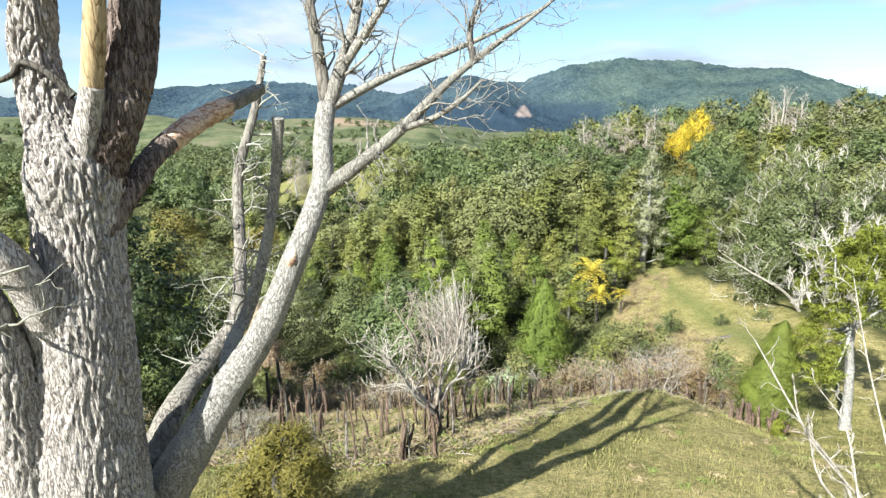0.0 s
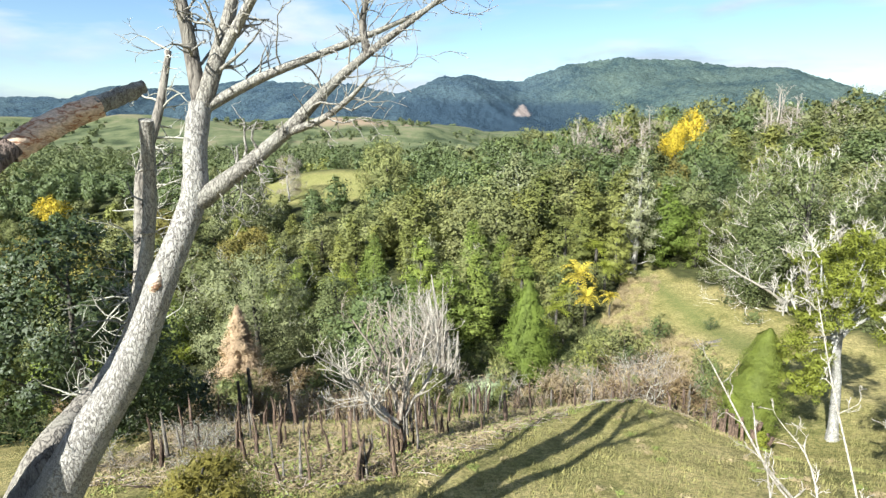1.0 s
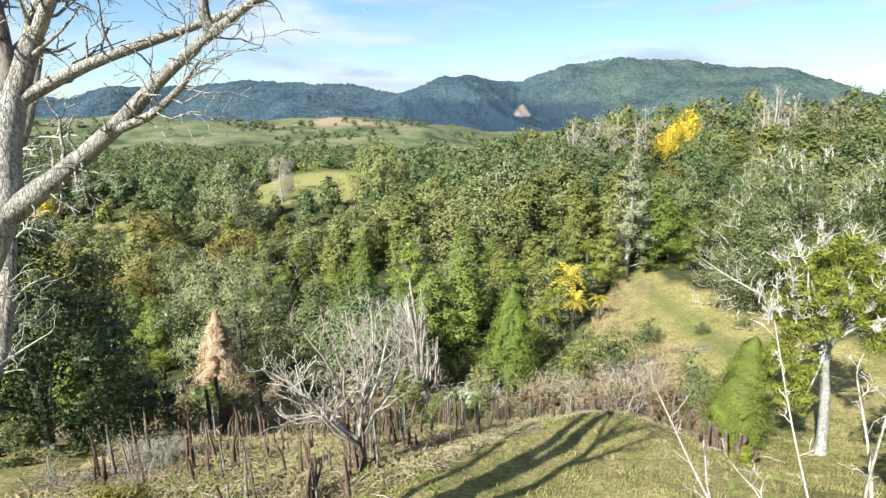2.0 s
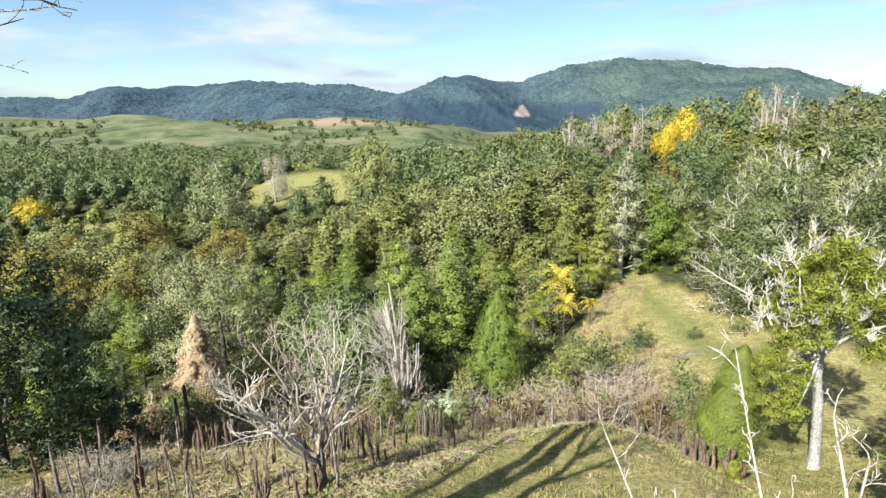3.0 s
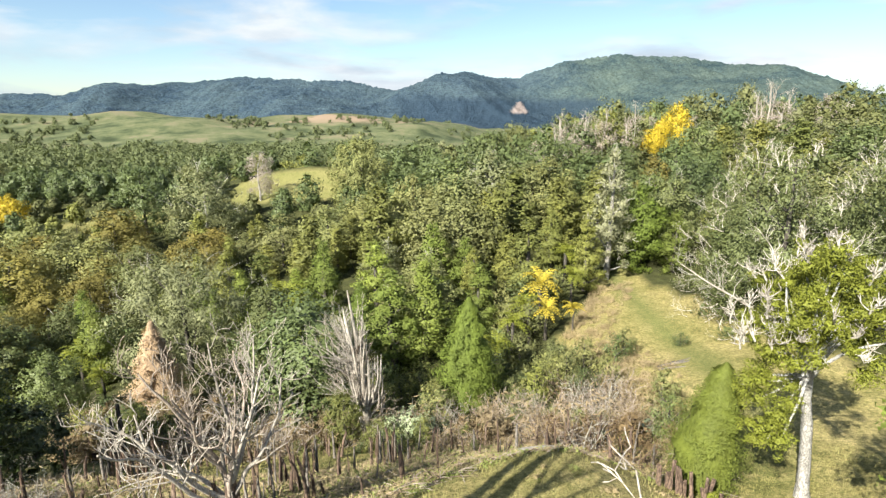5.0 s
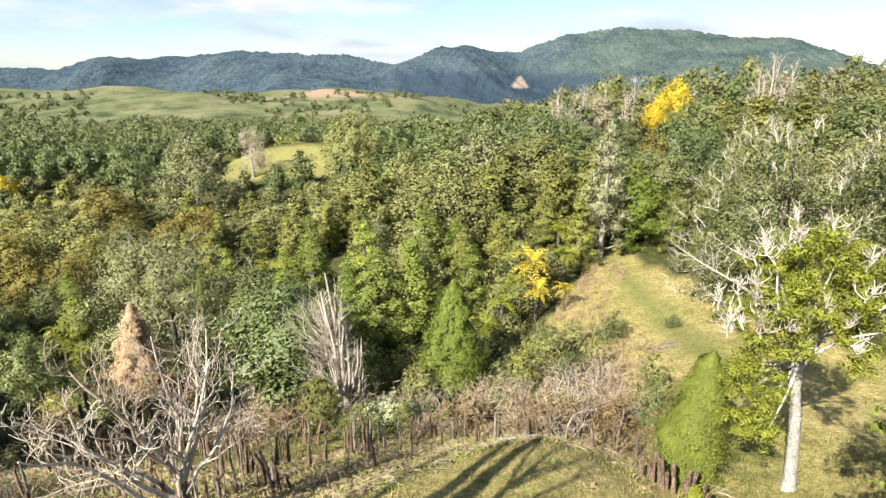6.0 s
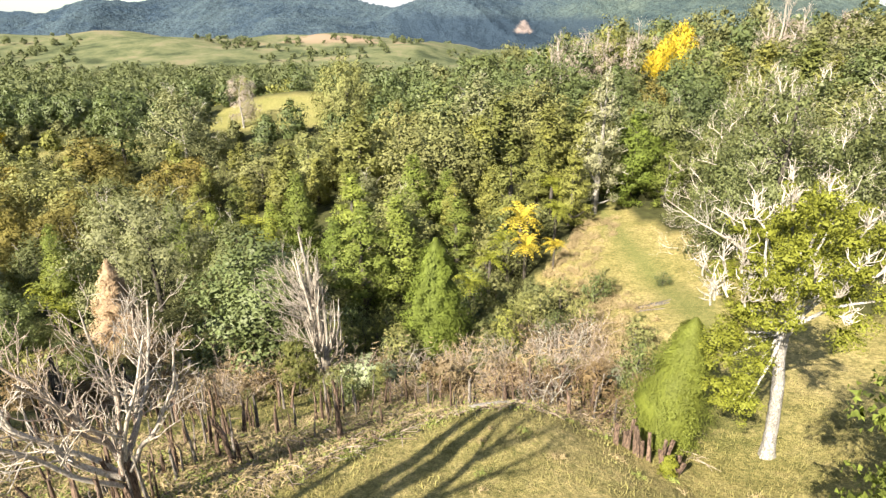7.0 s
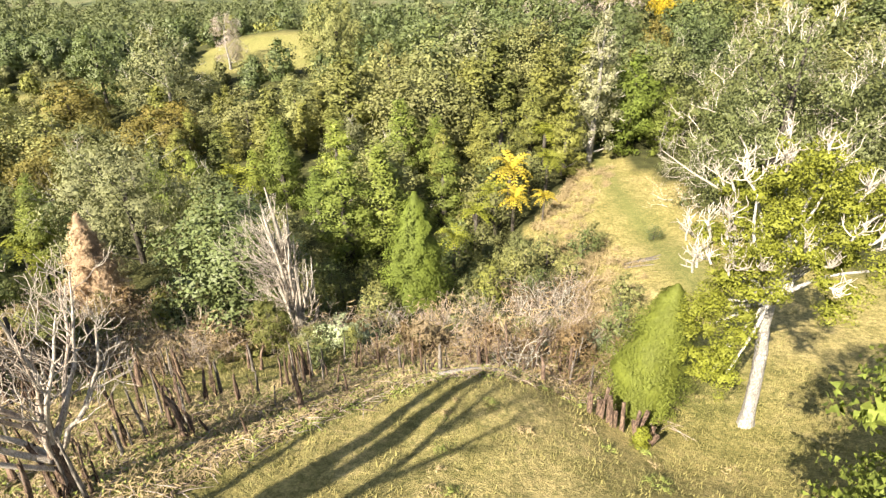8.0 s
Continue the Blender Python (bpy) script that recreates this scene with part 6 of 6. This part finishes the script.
def near_sapling(x, y):
    """The bare bleached sapling close under the camera: crooked stems with a few forked tips."""
    rng = np.random.default_rng(71)
    z0 = float(height_at(x, y))
    root = thing("bare_sapling", "bare bleached sapling with crooked twigs", "tree", at=(x, y, z0))
    tops = ((3.36, 5.2, 11.6, 0.018), (2.2, 5.75, 10.2, 0.03), (2.75, 5.4, 9.7, 0.024), (4.35, 4.95, 10.9, 0.03), (4.1, 4.1, 11.0, 0.03), (2.4, 4.3, 9.5, 0.028), (2.9, 4.9, 9.7, 0.022))
    for tx, ty, tz, r in tops:
        end = np.array([tx - x, ty - y, tz - z0])
        kink = rng.normal(0, 0.16, (2, 3))
        p, q = spline([(rng.normal(0, 0.08), rng.normal(0, 0.08), -0.2), tuple(end * (0.25, 0.25, 0.4) + kink[0]), tuple(end * (0.7, 0.7, 0.75) + kink[1]), tuple(end)], [r * 1.5, r, r * 0.7, r * 0.35], 5)
        heap = Heap()
        tube(heap, p, q, 6, rng, 0.08)
        for k in range(6, len(p)):
            if rng.random() < 0.75:
                d = unit(p[k] - p[k - 1])
                side = rng.normal(0, 1, 3)
                twigs(heap, rng, p[k], d * 0.7 + unit(side) * 0.7 + (0, 0, 0.25), rng.uniform(0.16, 0.42), q[k] * 0.55, 2, (1, 4), 0.3, 0.1, 4, 0.65, 0.6, stop=0.006)
        part("branch", heap, BARK_TWIG, root, smooth=True)
    return root


near_sapling(4.3, 4.0)


def leaning_tree():
    """A bare dead tree that leans far out of the dark trees over the track."""
    rng = np.random.default_rng(73)
    foot = np.array([25.6, 41.6, float(height_at(25.6, 41.6))])
    root = thing("leaning_tree", "bleached dead tree leaning out of the dark trees", "tree", at=tuple(foot))
    heap = Heap()
    p, r = spline([(0, 0, -0.3), (-1.9, -0.8, 1.7), (-3.8, -1.2, 2.9), (-5.6, -1.0, 3.9), (-7.6, -0.5, 5.2)], [0.15, 0.12, 0.085, 0.06, 0.025], 5)
    tube(heap, p, r, 9, rng, 0.06)
    part("trunk", heap, BARK_TWIG, root, smooth=True)
    for k in range(7, len(p)):
        heap = Heap()
        twigs(heap, rng, p[k], unit(p[k] - p[k - 1]) * 0.7 + rng.normal(0, 0.5, 3) + (0, 0, 0.2), rng.uniform(0.9, 1.9), r[k] * 0.5, 2, (2, 4), 0.2, 0.1, 4, 0.55, 0.6, stop=0.012)
        part("branch", heap, BARK_LICHEN, root, smooth=True)


leaning_tree()


def grass():
    """Blades and dry litter over the open slope."""
    rng = np.random.default_rng(81)
    heap = Heap()
    n = 60000
    x, y = rng.uniform(-15, 20, n), 8 + 20 * rng.random(n) ** 1.2
    keep = np.array([noise.noise((a * 0.6, b * 0.6, 2.0)) > -0.25 for a, b in zip(x, y)])
    x, y = x[keep], y[keep]
    n = len(x)
    z = height_at(x, y)
    h = rng.uniform(0.04, 0.16, n)
    a = rng.uniform(0, 6.28, n)
    w = 0.01 + 0.012 * rng.random(n)
    lean = np.column_stack([np.cos(a), np.sin(a)]) * (h * rng.uniform(0.2, 1.2, n))[:, None]
    side = np.column_stack([-np.sin(a), np.cos(a)]) * w[:, None]
    b = np.column_stack([x, y])
    v = np.stack([np.column_stack([b - side, z - 0.02]), np.column_stack([b + side, z - 0.02]), np.column_stack([b + lean, z + h])], 1).reshape(-1, 3)
    heap.add(v, np.arange(3 * n).reshape(-1, 3))
    tagged(part("grass", heap, LEAF["blade"]), "short straw-green grass on the slope", "grass", kind="stuff")
    litter = Heap()
    n = 50000
    x = rng.uniform(-15, 13, n)
    y = np.interp(x, (-15, -7, -2.5, 1, 4, 13), (11.7, 10.7, 13.0, 19.0, 21.0, 21.6)) + 9.5 * rng.random(n) ** 0.85
    z = height_at(x, y) + np.abs(rng.normal(0, 0.09, n)) + 0.02
    nor = np.column_stack([rng.normal(0, 0.5, n), rng.normal(0, 0.5, n), np.ones(n)])
    leaves(litter, rng, np.column_stack([x, y, z]), nor, 0.34, 0.07, 0.3)
    tagged(part("litter", litter, LEAF["hay"]), "dry straw and broken fern litter among the stems", "litter", kind="stuff")
    dry = Heap()
    n = 15000
    tx = rng.uniform(0, 1, 260)
    ty = rng.uniform(27, 56, 260)
    edge = np.interp(ty, (27, 30, 36, 44, 50, 57), (9, 11.5, 12.5, 10.2, 13.2, 16))
    k = rng.integers(0, 260, n)
    x = edge[k] + 0.2 + 3.6 * tx[k] ** 1.8 + rng.normal(0, 0.22, n)
    y = ty[k] + rng.normal(0, 0.22, n)
    up = np.abs(rng.normal(0, 0.2, n))
    nor = np.column_stack([rng.normal(0, 1, n), rng.normal(0, 1, n), rng.normal(0, 0.25, n)])
    leaves(dry, rng, np.column_stack([x, y, height_at(x, y) + up]), nor, 0.42, 0.09, 0.3, tri=True)
    tagged(part("dry_grass", dry, LEAF["hay"]), "tall dry grass along the bush side of the track", "grass", kind="stuff")
    sticks = Heap(), Heap()
    for k in range(2000):
        x = rng.uniform(-14.5, 13.5)
        y = np.interp(x, (-15, -7, -2.5, 1, 4, 9, 13), (11.6, 10.6, 12.9, 18.4, 20.6, 21.4, 20.5)) + abs(rng.normal(0, 4.2))
        a, n = rng.uniform(0, 6.28), rng.uniform(0.25, 1.1)
        e = np.array([(x + math.cos(a) * n * u, y + math.sin(a) * n * u) for u in (0, 0.5, 1)])
        z = height_at(e[:, 0], e[:, 1]) + (0.02, 0.06 + 0.12 * rng.random(), 0.03 + 0.25 * rng.random() ** 2)
        tube(sticks[k % 2], np.column_stack([e, z]), [rng.uniform(0.008, 0.021)] * 2 + [0.006], 4, cap=False)
    tagged(part("dead_sticks", sticks[0], BARK_DRY), "dry broken sticks strewn over the slope", "sticks", kind="stuff")
    tagged(part("dead_sticks", sticks[1], STEM), "dark rotten sticks strewn over the slope", "sticks", kind="stuff")
    tussock = Heap(), Heap()
    for k in range(150):
        cx, cy = rng.uniform(-5, 14), rng.uniform(7.5, 19.5)
        if noise.noise((cx * 0.35, cy * 0.35, 8.0)) < 0.02:
            continue
        n = int(rng.integers(30, 90))
        a, q = rng.uniform(0, 6.28, n), np.abs(rng.normal(0, 0.2, n))
        x, y = cx + np.cos(a) * q, cy + np.sin(a) * q
        z = height_at(x, y) + rng.uniform(0.02, 0.13, n)
        leaves(tussock[k % 2], rng, np.column_stack([x, y, z]), np.column_stack([np.cos(a), np.sin(a), np.full(n, 0.9)]), 0.17, 0.14, 0.5)
    tagged(part("tussocks", tussock[0], LEAF["hay"]), "low dry grass tussocks on the open slope", "grass", kind="stuff")
    tagged(part("tussocks", tussock[1], LEAF["moss"]), "low green grass tussocks on the open slope", "grass", kind="stuff")
    weeds = Heap()
    n = 30000
    cx = rng.uniform(-14, 11, 640)
    cy = np.interp(cx, (-15, -7, -2.5, 1, 4, 13), (11.2, 10.4, 12.6, 18.2, 20.6, 21.0)) + rng.uniform(0, 1, 640) ** 0.8 * 9
    k = rng.integers(0, 640, n)
    x, y = cx[k] + rng.normal(0, 0.28, n), cy[k] + rng.normal(0, 0.28, n)
    z = height_at(x, y) + np.abs(rng.normal(0, 0.1, n))
    leaves(weeds, rng, np.column_stack([x, y, z]), np.tile((0, 0, 1.0), (n, 1)), 0.11, 0.5, 0.7, tri=True)
    tagged(part("weeds", weeds, LEAF["moss"]), "low green weeds between the stems", "weeds", kind="stuff")


grass()
